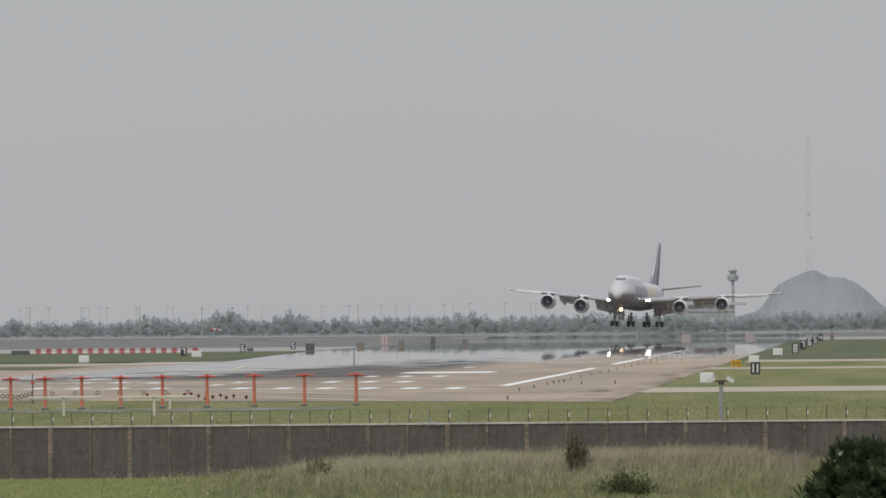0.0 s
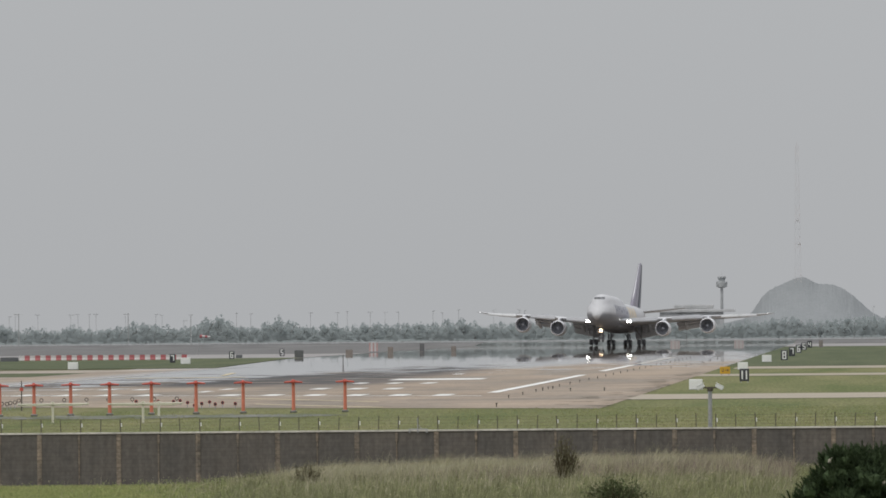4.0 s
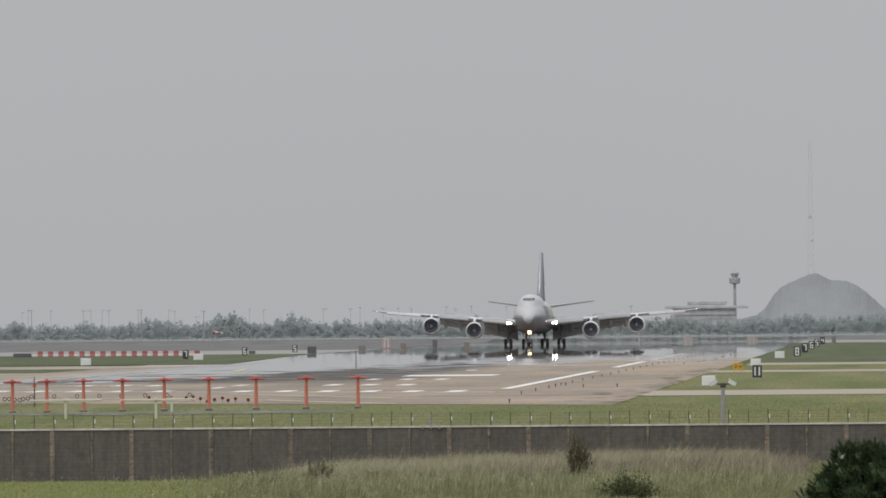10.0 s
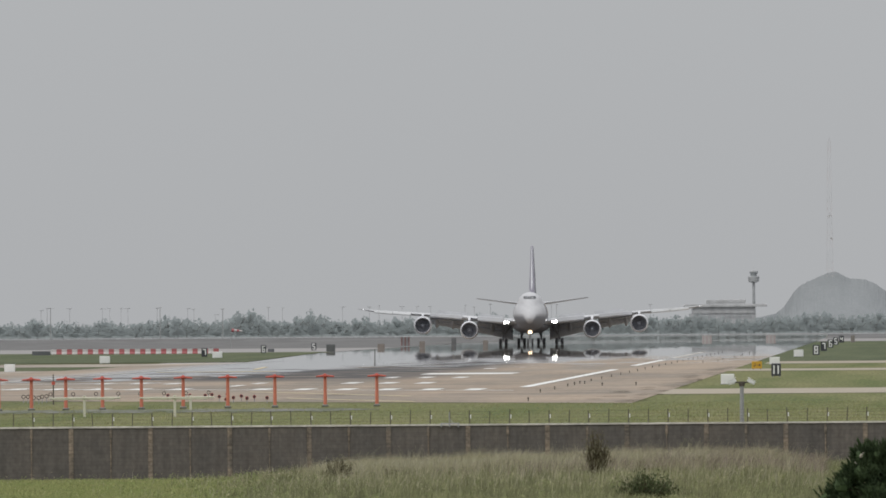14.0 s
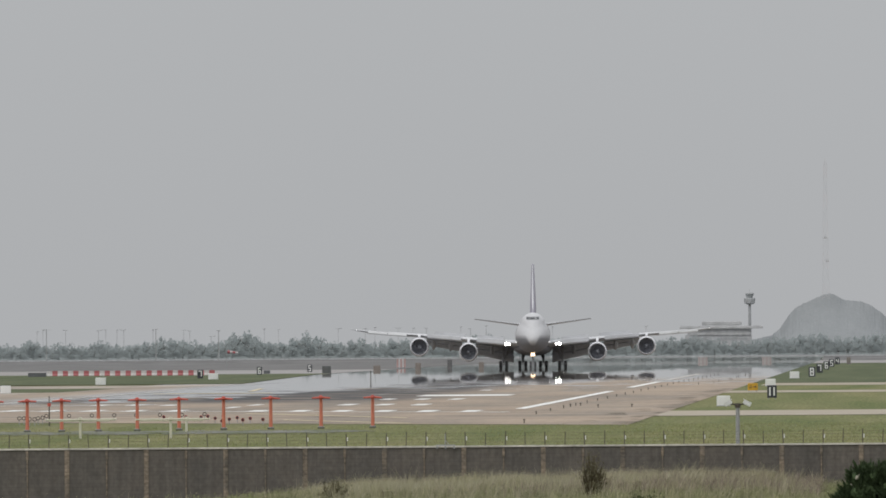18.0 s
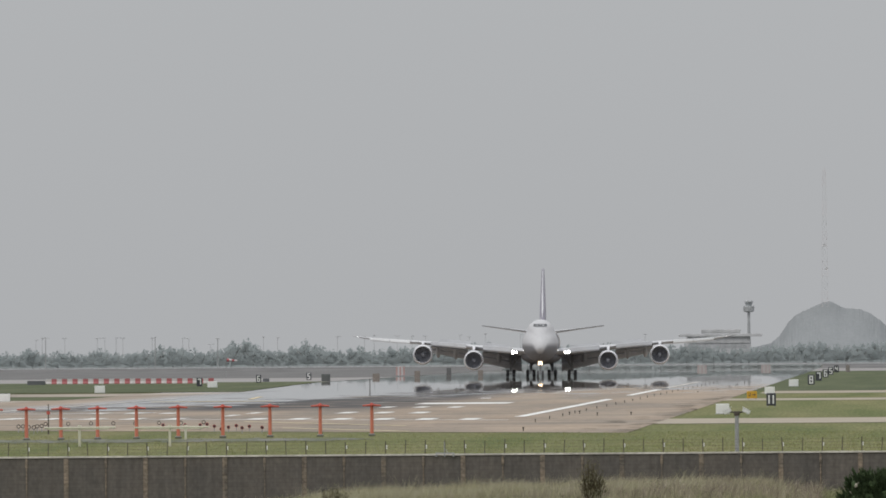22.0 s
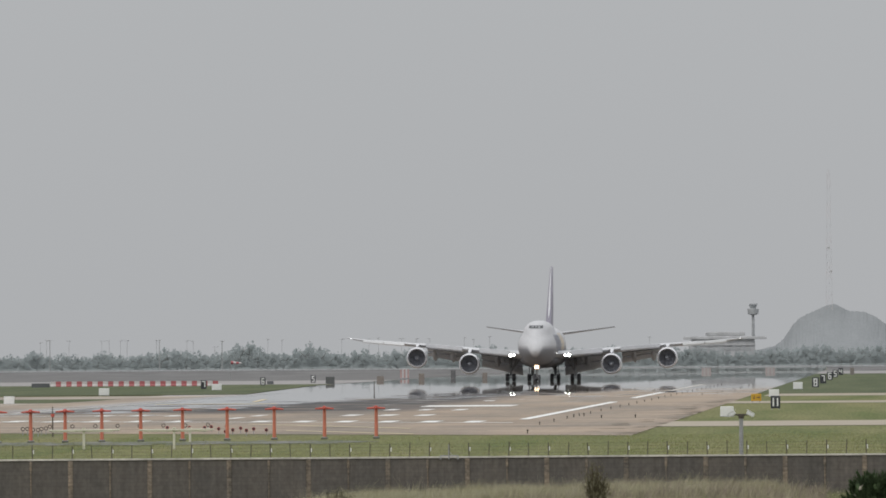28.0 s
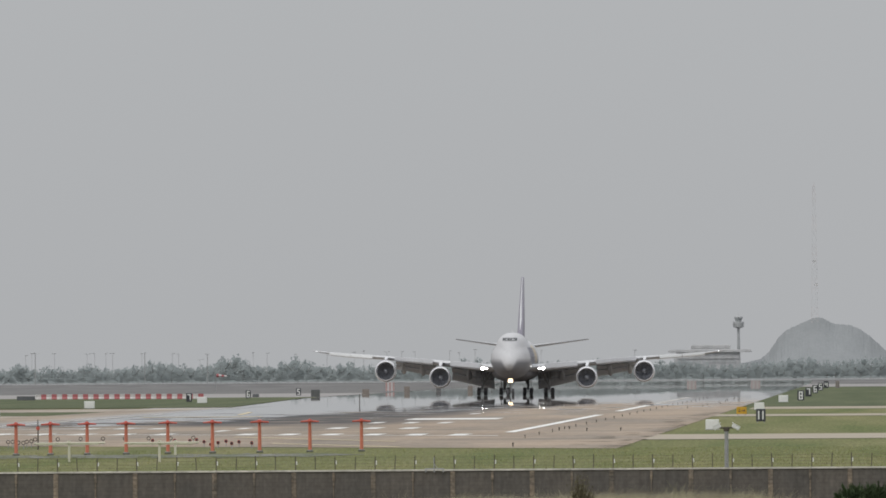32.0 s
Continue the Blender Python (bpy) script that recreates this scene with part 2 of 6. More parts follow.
    far_right = ranged(sp.outputs[0], -44, -36, 0, 1)
    wide_lean = maths("ADD", maths("MULTIPLY", ranged(sp.outputs[1], 3000, 3900, -0.0009, -0.0001), maths("SUBTRACT", 1, far_right)), maths("MULTIPLY", ranged(sp.outputs[1], 3200, 4500, -0.0012, -0.0004), far_right))
    lane_lean = ranged(sp.outputs[1], 2600, 3900, -0.0008, -0.0001)
    l.new(maths("ADD", maths("MULTIPLY", wide_lean, aside), maths("MULTIPLY", lane_lean, maths("SUBTRACT", 1, aside))), lean_y.inputs[1])
    l.new(lean_y.outputs[0], tilt.inputs[1])
    l.new(geo.outputs["Normal"], tilt.inputs[0])
    l.new(tilt.outputs[0], wave.inputs[0])
    l.new(sway.outputs[0], wave.inputs[1])
    l.new(wave.outputs[0], p.inputs["Normal"])
    return m


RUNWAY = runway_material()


# ---- mesh helpers ----
class Shape:
    """Vertices and faces of one mesh."""

    def __init__(self):
        self.v, self.f, self.smooth = [], [], False

    def add(self, verts, faces):
        k = len(self.v)
        self.v += [tuple(p) for p in verts]
        self.f += [tuple(i + k for i in q) for q in faces]
        return self

    def box(self, c, s, turn=None, bevel=0.0):
        x, y, z = (a / 2 for a in s)
        if bevel:
            b = min(bevel, x * 0.9, y * 0.9, z * 0.9)
            ring = [(-x + b, -y), (x - b, -y), (x, -y + b), (x, y - b), (x - b, y), (-x + b, y), (-x, y - b), (-x, -y + b)]
            k = 1 - b / max(x, y)
            vs = [(p * k, q * k, -z) for p, q in ring] + [(p, q, -z + b) for p, q in ring] + [(p, q, z - b) for p, q in ring] + [(p * k, q * k, z) for p, q in ring]
            fs = [tuple(range(7, -1, -1)), tuple(range(24, 32))]
            for r in range(3):
                fs += [(r * 8 + i, r * 8 + (i + 1) % 8, r * 8 + 8 + (i + 1) % 8, r * 8 + 8 + i) for i in range(8)]
        else:
            vs = [(-x, -y, -z), (x, -y, -z), (x, y, -z), (-x, y, -z), (-x, -y, z), (x, -y, z), (x, y, z), (-x, y, z)]
            fs = [(3, 2, 1, 0), (4, 5, 6, 7), (0, 1, 5, 4), (1, 2, 6, 5), (2, 3, 7, 6), (3, 0, 4, 7)]
        c = Vector(c)
        return self.add([(turn @ Vector(p) if turn else Vector(p)) + c for p in vs], fs)

    def rod(self, a, b, r0, r1=None, n=8, caps=True):
        a, b = Vector(a), Vector(b)
        r1 = r0 if r1 is None else r1
        q = (b - a).to_track_quat("Z", "Y").to_matrix()
        vs = []
        for p, r in ((a, r0), (b, r1)):
            vs += [p + q @ Vector((r * math.cos(i * math.tau / n), r * math.sin(i * math.tau / n), 0)) for i in range(n)]
        fs = [(i, (i + 1) % n, n + (i + 1) % n, n + i) for i in range(n)]
        if caps:
            fs += [tuple(range(n - 1, -1, -1)), tuple(range(n, 2 * n))]
        return self.add(vs, fs)

    def loft(self, rings, closed=True, caps=True):
        n = len(rings[0])
        fs = []
        for r in range(len(rings) - 1):
            for i in range(n if closed else n - 1):
                fs.append((r * n + i, r * n + (i + 1) % n, r * n + n + (i + 1) % n, r * n + n + i))
        if caps and closed:
            fs += [tuple(range(n - 1, -1, -1)), tuple(range((len(rings) - 1) * n, len(rings) * n))]
        return self.add([p for r in rings for p in r], fs)

    def lathe(self, axis_point, profile, n=24, axis="Y"):
        """profile: (along, radius) pairs, turned round the axis through axis_point."""
        c = Vector(axis_point)
        rings = []
        for s, r in profile:
            ring = []
            for i in range(n):
                a = i * math.tau / n
                p = (r * math.cos(a), s, r * math.sin(a)) if axis == "Y" else (r * math.cos(a), r * math.sin(a), s) if axis == "Z" else (s, r * math.cos(a), r * math.sin(a))
                ring.append(c + Vector(p))
            rings.append(ring)
        return self.loft(rings, caps=False)

    def mesh(self, name, mat, smooth=False):
        me = bpy.data.meshes.new(name)
        me.from_pydata(self.v, [], self.f)
        bm = bmesh.new()
        bm.from_mesh(me)
        bmesh.ops.recalc_face_normals(bm, faces=bm.faces)
        bm.to_mesh(me)
        bm.free()
        me.materials.append(mat)
        if smooth:
            me.polygons.foreach_set("use_smooth", [True] * len(me.polygons))
            me.set_sharp_from_angle(angle=radians(40))
        me.update()
        return me


def part(name, shape, mat, parent=None, label="", smooth=False, at=None):
    if parent is None:
        shape.v = [(x * K, y, z * K) for x, y, z in shape.v]
    ob = new(name, shape.mesh(name, mat, smooth))
    if parent is not None:
        ob.parent = parent
    if at is not None:
        ob.matrix_basis = at
    if label:
        ob["label"] = label
    return ob


def base(name, m, label, category, group="", kind=""):
    ob = new(name)
    ob.empty_display_size = 0.2
    x, y, z = m.translation
    ob.matrix_basis = Matrix.Translation((x * K, y, z * K)) @ m.to_3x3().to_4x4() @ Matrix.Scale(K, 4)
    return tagged(ob, label, category, group, kind)


def smoothstep(a, b, v):
    t = min(1, max(0, (v - a) / (b - a)))
    return t * t * (3 - 2 * t)


# ---- lie of the land ----
RUN_X = -64.5


def rise(y):
    return 0.04 * smoothstep(1700, 3300, y)


def land(x, y):
    crown = 1 - smoothstep(36, 50, abs(x - RUN_X))
    z = rise(y) * crown
    # far ground is raised so the tree feet fit the camera's view
    z = max(z, 0.95 * smoothstep(4720, 4940, y)) if y > 4690 else z
    if y < 990:
        z -= 1.29 * (1 - smoothstep(853.5, 990, y) * 1.0) if y > 853.5 else 0
    if y <= 853.5:
        px = 1551 + x * 30000 / max(y, 400)
        hump = 0.42 * smoothstep(420, 1220, px) * smoothstep(690, 800, y)
        hump *= 1 + 0.28 * noise.noise((px * 0.011, y * 0.03, 2)) + 0.16 * noise.noise((px * 0.04, y * 0.05, 8))
        hump *= 1 - 0.55 * smoothstep(1300, 1400, px)
        z = -1.29 - 0.24 * (1 - smoothstep(260, 560, px)) + (hump if y > 500 else 0)
    return z


def sheet(name, xs, ys, mat, lift, kind="structure", label="", category="", fn=None):
    """A sheet that lies on the land, lifted by that much."""
    s = Shape()
    s.v = [(x, y, land(x, y) + lift) for y in ys for x in (fn(y) if fn else xs)]
    n = len(xs)
    s.f = [(j * n + i, j * n + i + 1, j * n + n + i + 1, j * n + n + i) for j in range(len(ys) - 1) for i in range(n - 1)]
    return tagged(part(name, s, mat, smooth=True), label, category, kind=kind)


def span(a, b, step):
    n = max(1, round((b - a) / step))
    return [a + (b - a) * i / n for i in range(n + 1)]


sheet("ground", sorted(span(-1800, -320, 160) + span(-300, -120, 20) + span(-114.5, -14.5, 4) + span(0, 60, 10) + span(120, 1800, 150)),
      sorted(span(-600, 400, 250) + span(450, 850, 10) + [853.4, 853.6] + span(860, 1300, 20) + span(1340, 4998, 40)), GRASS, 0.0,
      label="wide flat airfield grass, mown and slightly dry", category="grass")
near_edge = lambda x: 1277 - (x + 20) * 1.9


def runway_sheet():
    s = Shape()
    xs = sorted(span(-110, -20, 3))
    ys = [None] + span(1460, 4930, 30)
    for y in ys:
        for x in xs:
            yy = near_edge(x) if y is None else y
            s.v.append((x, yy, land(x, yy) + 0.03))
    n = len(xs)
    s.f = [(j * n + i, j * n + i + 1, j * n + n + i + 1, j * n + n + i) for j in range(len(ys) - 1) for i in range(n - 1)]
    return tagged(part("runway", s, RUNWAY, smooth=True), "pale concrete runway with dark tyre rubber and an imitated mirage sheen", "runway", kind="structure")


runway_sheet()


# ---- painted markings ----
def strip(name, x0, x1, y0, y1, mat, lift=0.06, label="", category="runway marking", group="", skew=0.0):
    s = Shape()
    ys = span(y0, y1, 40)
    s.v = [(x + skew * (y - y0) / max(1e-6, y1 - y0), y, land(x, y) + lift) for y in ys for x in (x0, x1)]
    s.f = [(2 * j, 2 * j + 1, 2 * j + 3, 2 * j + 2) for j in range(len(ys) - 1)]
    return tagged(part(name, s, mat), label, category, group, "structure")


strip("edge_stripe", -35.2, -34.2, 1578, 2085, PAINT, label="white runway edge stripe on concrete", group="runway stripes")
strip("edge_stripe", -35.2, -34.2, 2235, 2520, PAINT, label="white runway edge stripe on concrete", group="runway stripes")
# the farthest right-hand stretch is greyed for the haze over it
strip("edge_stripe", -35.2, -34.2, 2600, 3050, WORNHAZED, label="white runway edge stripe on concrete", group="runway stripes")
strip("edge_stripe", -95.2, -94.2, 1578, 2240, WORNHAZED, label="white runway edge stripe on concrete", group="runway stripes")


def askew(x):
    """Skews the painted rows across the runway to fit the camera's view."""
    return -1.6 * (x + 50)


for i in range(15):
    x = -54.7 + (i - 10) * 4.12
    if abs(x - RUN_X) > 2.5:
        strip("threshold_stripe", x - 0.78, x + 0.78, 1540 + askew(x), 1571 + askew(x), PAINT, label="white painted threshold stripe on concrete", group="threshold stripes")
for i in range(3):
    x = -54.9 + i * 3.85
    strip("touchdown_bar", x - 0.75, x + 0.75, 1684 + askew(x), 1717 + askew(x), PAINT, label="white touchdown zone bar on concrete", group="touchdown bars")
    x = -55.3 + i * 3.9
    strip("touchdown_bar", x - 0.62, x + 0.62, 1833 + askew(x), 1866 + askew(x), PAINT, label="white touchdown zone bar on concrete", group="touchdown bars")
    x = -73.6 - i * 3.8
    strip("touchdown_bar", x - 0.75, x + 0.75, 1676 + askew(x), 1700 + askew(x), PAINT, label="white touchdown zone bar on concrete", group="touchdown bars")
strip("aiming_mark", -54.9, -44.3, 1947, 1992, PAINT, label="broad white aiming point mark on concrete", group="aiming marks")
strip("touchdown_bar", -52.5, -51.2, 2150, 2174, PAINT, label="white touchdown zone bar on concrete", group="touchdown bars")
for i in range(2):
    strip("centre_dash", RUN_X - 0.45, RUN_X + 0.45, 1640 + i * 60, 1670 + i * 60, PAINT, label="white centreline dash, rubbed by tyres", group="centreline dashes")
s = Shape()
for x in span(-94, -34.2, 10):
    y = 1533 - 1.95 * (x + 47)
    s.v += [(x, y, land(x, y) + 0.056), (x, y + 4.5, land(x, y) + 0.056)]
s.f = [(2 * k, 2 * k + 2, 2 * k + 3, 2 * k + 1) for k in range(len(s.v) // 2 - 1)]
tagged(part("threshold_line", s, PAINT), "thin white line across the runway end", "runway marking", kind="structure")
for x0, y0, x1, y1 in ((-58.0, 1514, -40.5, 1408), (-50.0, 1386, -37.5, 1313)):
    s = Shape()
    s.add([(x0, y0, land(x0, y0) + 0.055), (x1, y1, land(x1, y1) + 0.055), (x1, y1 + 7, land(x1, y1) + 0.055), (x0, y0 + 7, land(x0, y0) + 0.055)], [(0, 1, 2, 3)])
    tagged(part("chevron_line", s, YELLOW), "faded yellow chevron line on the runway overrun", "runway marking", "chevrons", "structure")
strip("lead_off_line", -92, -77, 2098, 2112, YELLOW, label="faded yellow line crossing towards the taxiway")
strip("lead_off_line", -83, -82.3, 2180, 2300, YELLOW, label="yellow lead-off line towards the taxiway", skew=-3)

# joints and tar seams across the concrete
SEAM = material("tar_seam", (0.20, 0.175, 0.15), 0.9, scale=0.5)
rs = random.Random(4)
s = Shape()
for i in range(96):
    y = 1300 + i * 7 + rs.uniform(-3, 3)
    a = rs.uniform(-92, -36)
    b = min(-24, a + rs.uniform(5, 30))
    wide_ = rs.uniform(0.5, 1.7)
    s.add([(a, y, 0.045), (b, y, 0.045), (b, y + wide_, 0.045), (a, y + wide_, 0.045)], [(0, 1, 2, 3)])
tagged(part("tar_seams", s, SEAM), "dark tar seams across pale concrete", "pavement seam", kind="structure")

DRYRUN = material("dry_taxiway_concrete", (0.34, 0.295, 0.245), 0.85, vary=0.15, scale=0.05, fine=14, stretch=(1, 0.12, 1), second=(0.25, 0.215, 0.18), spec=0.2)
s = Shape()
for y in span(2560, 3322, 18):
    for x in (-240, -170, -130, -99 - (y - 2600) * 0.0175):
        s.v.append((x, y, land(x, y) + 0.08))
s.f = [(4 * j + i, 4 * j + i + 1, 4 * j + i + 5, 4 * j + i + 4) for j in range(len(s.v) // 4 - 1) for i in range(3)]
tagged(part("grass_verge", s, HAZEGRASS), "dark grass verge beside the runway edge, dulled for haze", "grass", kind="structure")
sheet("far_bank", span(-19.9, 160, 12), span(4682, 4936, 30), BANKM, 0.05, label="grey-toned grass bank in front of the far trees", category="grass")
sheet("grass_verge", span(-19.9, 160, 12), span(2425, 4190, 40), HAZEGRASS, 0.03, label="dark grass beside the far runway, dulled for haze", category="grass")
sheet("grass_verge", span(-330, -108, 12), span(2194, 2366, 20), HAZEGRASS, 0.03, label="dark grass strip between two taxiways, dulled for haze", category="grass")
# service roads and taxiways
sheet("service_road", span(-20, 120, 14), span(1418, 1517, 20), CONCRETE_STRIP, 0.035, label="pale concrete service road crossing the grass", category="road")
sheet("taxiway", span(-20, 140, 16), span(2003, 2078, 20), CONCRETE_STRIP, 0.035, label="narrow pale taxiway crossing the grass", category="taxiway")
sheet("taxiway", span(-18, 160, 16), span(2300, 2410, 20), CONCRETE_STRIP, 0.035, label="narrow pale taxiway crossing the grass", category="taxiway")
sheet("taxiway", span(-330, -110, 10), span(2370, 2520, 20), DRYRUN, 0.035, label="pale concrete taxiway joining the runway", category="taxiway")
sheet("taxiway", span(-330, -110, 10), span(1460, 2190, 30), DRYRUN, 0.034, label="pale concrete apron beside the runway", category="taxiway")
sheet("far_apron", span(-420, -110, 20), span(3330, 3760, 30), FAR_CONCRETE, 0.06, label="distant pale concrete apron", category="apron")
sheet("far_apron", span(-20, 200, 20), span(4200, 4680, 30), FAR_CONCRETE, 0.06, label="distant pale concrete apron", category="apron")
s = Shape()
for k in range(90):
    x = -67 + 30 * k / 89
    fade = min(1, k / 6, (89 - k) / 10)
    mid = 1214 + 6 * noise.noise((x * 0.3, 0, 2))
    half = fade * (20 + 14 * noise.noise((x * 0.7, 3, 1)) + 7 * noise.noise((x * 2.1, 5, 1))) + 0.5
    s.v += [(x, mid - half, land(x, mid - half) + 0.03), (x, mid + half, land(x, mid + half) + 0.03)]
s.f = [(2 * k, 2 * k + 2, 2 * k + 3, 2 * k + 1) for k in range(89)]
tagged(part("gravel_bed", s, GRAVEL), "broken grey gravel patches under the antenna row", "gravel", kind="structure")


# ---- the airliner ----
# Haze is put into the flap, fan, duct, gear, tyre and navy tones.
FUSE = material("white_fuselage_paint", (0.52, 0.52, 0.53), 0.6, vary=0.04, scale=0.15, second=(0.48, 0.48, 0.495), spec=0.3)
WINGM = material("grey_wing_paint", (0.56, 0.565, 0.58), 0.55, vary=0.06, scale=0.2, second=(0.50, 0.505, 0.52))
SLATM = material("pale_slat_metal", (0.72, 0.73, 0.74), 0.4, vary=0.05, scale=0.4)
SLATG = material("mid_grey_slat_paint", (0.46, 0.465, 0.48), 0.55, vary=0.08, scale=0.4)
TAILEDGE = material("dark_tailplane_edge", (0.17, 0.175, 0.185), 0.5, vary=0.05, scale=0.4)
FLAPM = material("grey_flap_paint", (0.64, 0.665, 0.71), 0.55, vary=0.1, scale=0.3)
SPOILM = material("grey_spoiler_paint", (0.36, 0.365, 0.38), 0.6, vary=0.1, scale=0.3)
NACM = material("pale_nacelle_paint", (0.62, 0.62, 0.64), 0.4, vary=0.04, scale=0.3)
LIPM = material("polished_inlet_lip", (0.78, 0.78, 0.80), 0.25, metal=0.6, vary=0.03, scale=0.5)
FANM = material("dark_fan_blades", (0.31, 0.32, 0.355), 0.6, metal=0.0, scale=2)
DUCT = material("inlet_duct_liner", (0.40, 0.405, 0.425), 0.6, scale=1)
FINM = material("dark_blue_violet_tail_paint", (0.235, 0.22, 0.265), 0.4, vary=0.05, scale=0.2)
RUDM = material("dark_rudder_paint", (0.12, 0.13, 0.15), 0.45, vary=0.05, scale=0.2)
NAVY = material("navy_livery_paint", (0.17, 0.17, 0.22), 0.4, scale=0.4)
GOLD = material("gold_livery_paint", (0.66, 0.54, 0.36), 0.4, scale=0.4)
GLASS = material("dark_cockpit_glass", (0.09, 0.095, 0.10), 0.5, vary=0.02, scale=1, spec=0.2)
STRUT = material("landing_gear_steel", (0.46, 0.46, 0.47), 0.5, metal=0.1, scale=2)
TYRE = material("tyre_rubber", (0.18, 0.18, 0.187), 0.85, scale=3)
RIM = material("wheel_rim_metal", (0.42, 0.42, 0.43), 0.4, metal=0.4, scale=3)
LAND_LIGHT = material("landing_light_glass", (1.0, 0.98, 0.92), 0.3, emit=18.0, vary=0.0)
NOSE_LIGHT = material("warm_taxi_light_glass", (1.0, 0.72, 0.45), 0.3, emit=5.0, vary=0.0)
TIP_LIGHT = material("wing_tip_light_glass", (1.0, 1.0, 1.0), 0.3, emit=2.2, vary=0.0)

# grey belly below a painted line that dips to a point under the nose
bn, bl = FUSE.node_tree.nodes, FUSE.node_tree.links
b_src = bn["Principled BSDF"].inputs["Base Color"].links[0].from_socket
b_co, b_sep, b_rng, b_mix = bn.new("ShaderNodeTexCoord"), bn.new("ShaderNodeSeparateXYZ"), bn.new("ShaderNodeMapRange"), bn.new("ShaderNodeMix")
b_dip, b_sum = bn.new("ShaderNodeMapRange"), bn.new("ShaderNodeMath")
b_abs, b_slim, b_mul = bn.new("ShaderNodeMath"), bn.new("ShaderNodeMapRange"), bn.new("ShaderNodeMath")
b_mix.data_type = "RGBA"
b_dip.interpolation_type = "SMOOTHSTEP"
b_dip.inputs[1].default_value, b_dip.inputs[2].default_value = -36.5, -32.0
b_dip.inputs[3].default_value, b_dip.inputs[4].default_value = 1.5, 0.0
b_sum.operation, b_abs.operation, b_mul.operation = "ADD", "ABSOLUTE", "MULTIPLY"
b_slim.interpolation_type = "SMOOTHSTEP"
b_slim.inputs[1].default_value, b_slim.inputs[2].default_value, b_slim.inputs[3].default_value, b_slim.inputs[4].default_value = 0.2, 1.5, 1.0, 0.0
b_rng.inputs[1].default_value, b_rng.inputs[2].default_value = 4.95, 5.75
b_mix.inputs[6].default_value = (0.20, 0.20, 0.213, 1)
bl.new(b_co.outputs["Object"], b_sep.inputs[0])
bl.new(b_sep.outputs[1], b_dip.inputs[0])
bl.new(b_sep.outputs[2], b_sum.inputs[0])
bl.new(b_sep.outputs[0], b_abs.inputs[0])
bl.new(b_abs.outputs[0], b_slim.inputs[0])
bl.new(b_dip.outputs[0], b_mul.inputs[0])
bl.new(b_slim.outputs[0], b_mul.inputs[1])
bl.new(b_mul.outputs[0], b_sum.inputs[1])
bl.new(b_sum.outputs[0], b_rng.inputs[0])
bl.new(b_rng.outputs[0], b_mix.inputs[0])
bl.new(b_src, b_mix.inputs[7])
bl.new(b_mix.outputs[2], bn["Principled BSDF"].inputs["Base Color"])

jet = tagged(new("cargo_airliner"), "white four-engined wide-body freighter landing with gear and flaps down", "airplane")
NOSE = -36.5
# station from the nose, half width, centre height, half height, hump radius, hump centre height
BODY = [(0.0, 0.10, 4.75, 0.10, 0, 0), (0.35, 0.75, 4.75, 0.72, 0, 0), (1.0, 1.32, 4.85, 1.25, 0, 0), (2.0, 1.90, 5.05, 1.85, 0.5, 6.5), (3.2, 2.38, 5.22, 2.35, 1.25, 6.8),
        (4.4, 2.72, 5.34, 2.72, 1.72, 7.2), (5.6, 2.95, 5.42, 2.98, 2.05, 7.37), (7.5, 3.15, 5.5, 3.15, 2.32, 7.45), (10, 3.25, 5.55, 3.25, 2.42, 7.45), (28, 3.25, 5.55, 3.25, 2.42, 7.45),
        (31, 3.25, 5.55, 3.25, 2.36, 7.2), (35, 3.25, 5.55, 3.25, 2.3, 6.4), (38, 3.25, 5.55, 3.25, 0, 0), (52, 3.25, 5.58, 3.22, 0, 0), (58, 2.95, 5.95, 2.85, 0, 0), (64, 2.3, 6.55, 2.2, 0, 0),
        (70, 1.35, 7.15, 1.4, 0, 0), (73.5, 0.62, 7.5, 0.7, 0, 0), (74.6, 0.2, 7.6, 0.25, 0, 0)]


def body_at(s):
    for a, b in zip(BODY, BODY[1:]):
        if a[0] <= s <= b[0]:
            k = (s - a[0]) / (b[0] - a[0])
            return [p + (q - p) * k for p, q in zip(a, b)]
    return list(BODY[-1])


def skin(s, a, swell=1.0):
    """The point of the fuselage's skin at a station and an angle round it."""
    _, w, zc, h, r, hz = body_at(s)
    c, n = math.cos(a), math.sin(a)
    reach = 1 / math.sqrt((c / w) ** 2 + (n / h) ** 2)
    if r > 0.05:
        dz = hz - zc
        disc = r * r - (c * dz) ** 2
        if disc > 0:
            reach = max(reach, n * dz + math.sqrt(disc))
    return Vector((reach * swell * c, NOSE + s, zc + reach * swell * n))


def pane_corner(x, z):
    """The point in front of the upper deck's skin at a place across and a height."""
    lo, hi = 2.0, 9.0
    for _ in range(24):
        m = (lo + hi) / 2
        r, hz = body_at(m)[4:6]
        if r > abs(x) and hz + math.sqrt(r * r - x * x) > z:
            hi = m
        else:
            lo = m
    return Vector((x, NOSE + lo - 0.05, z + 0.02))


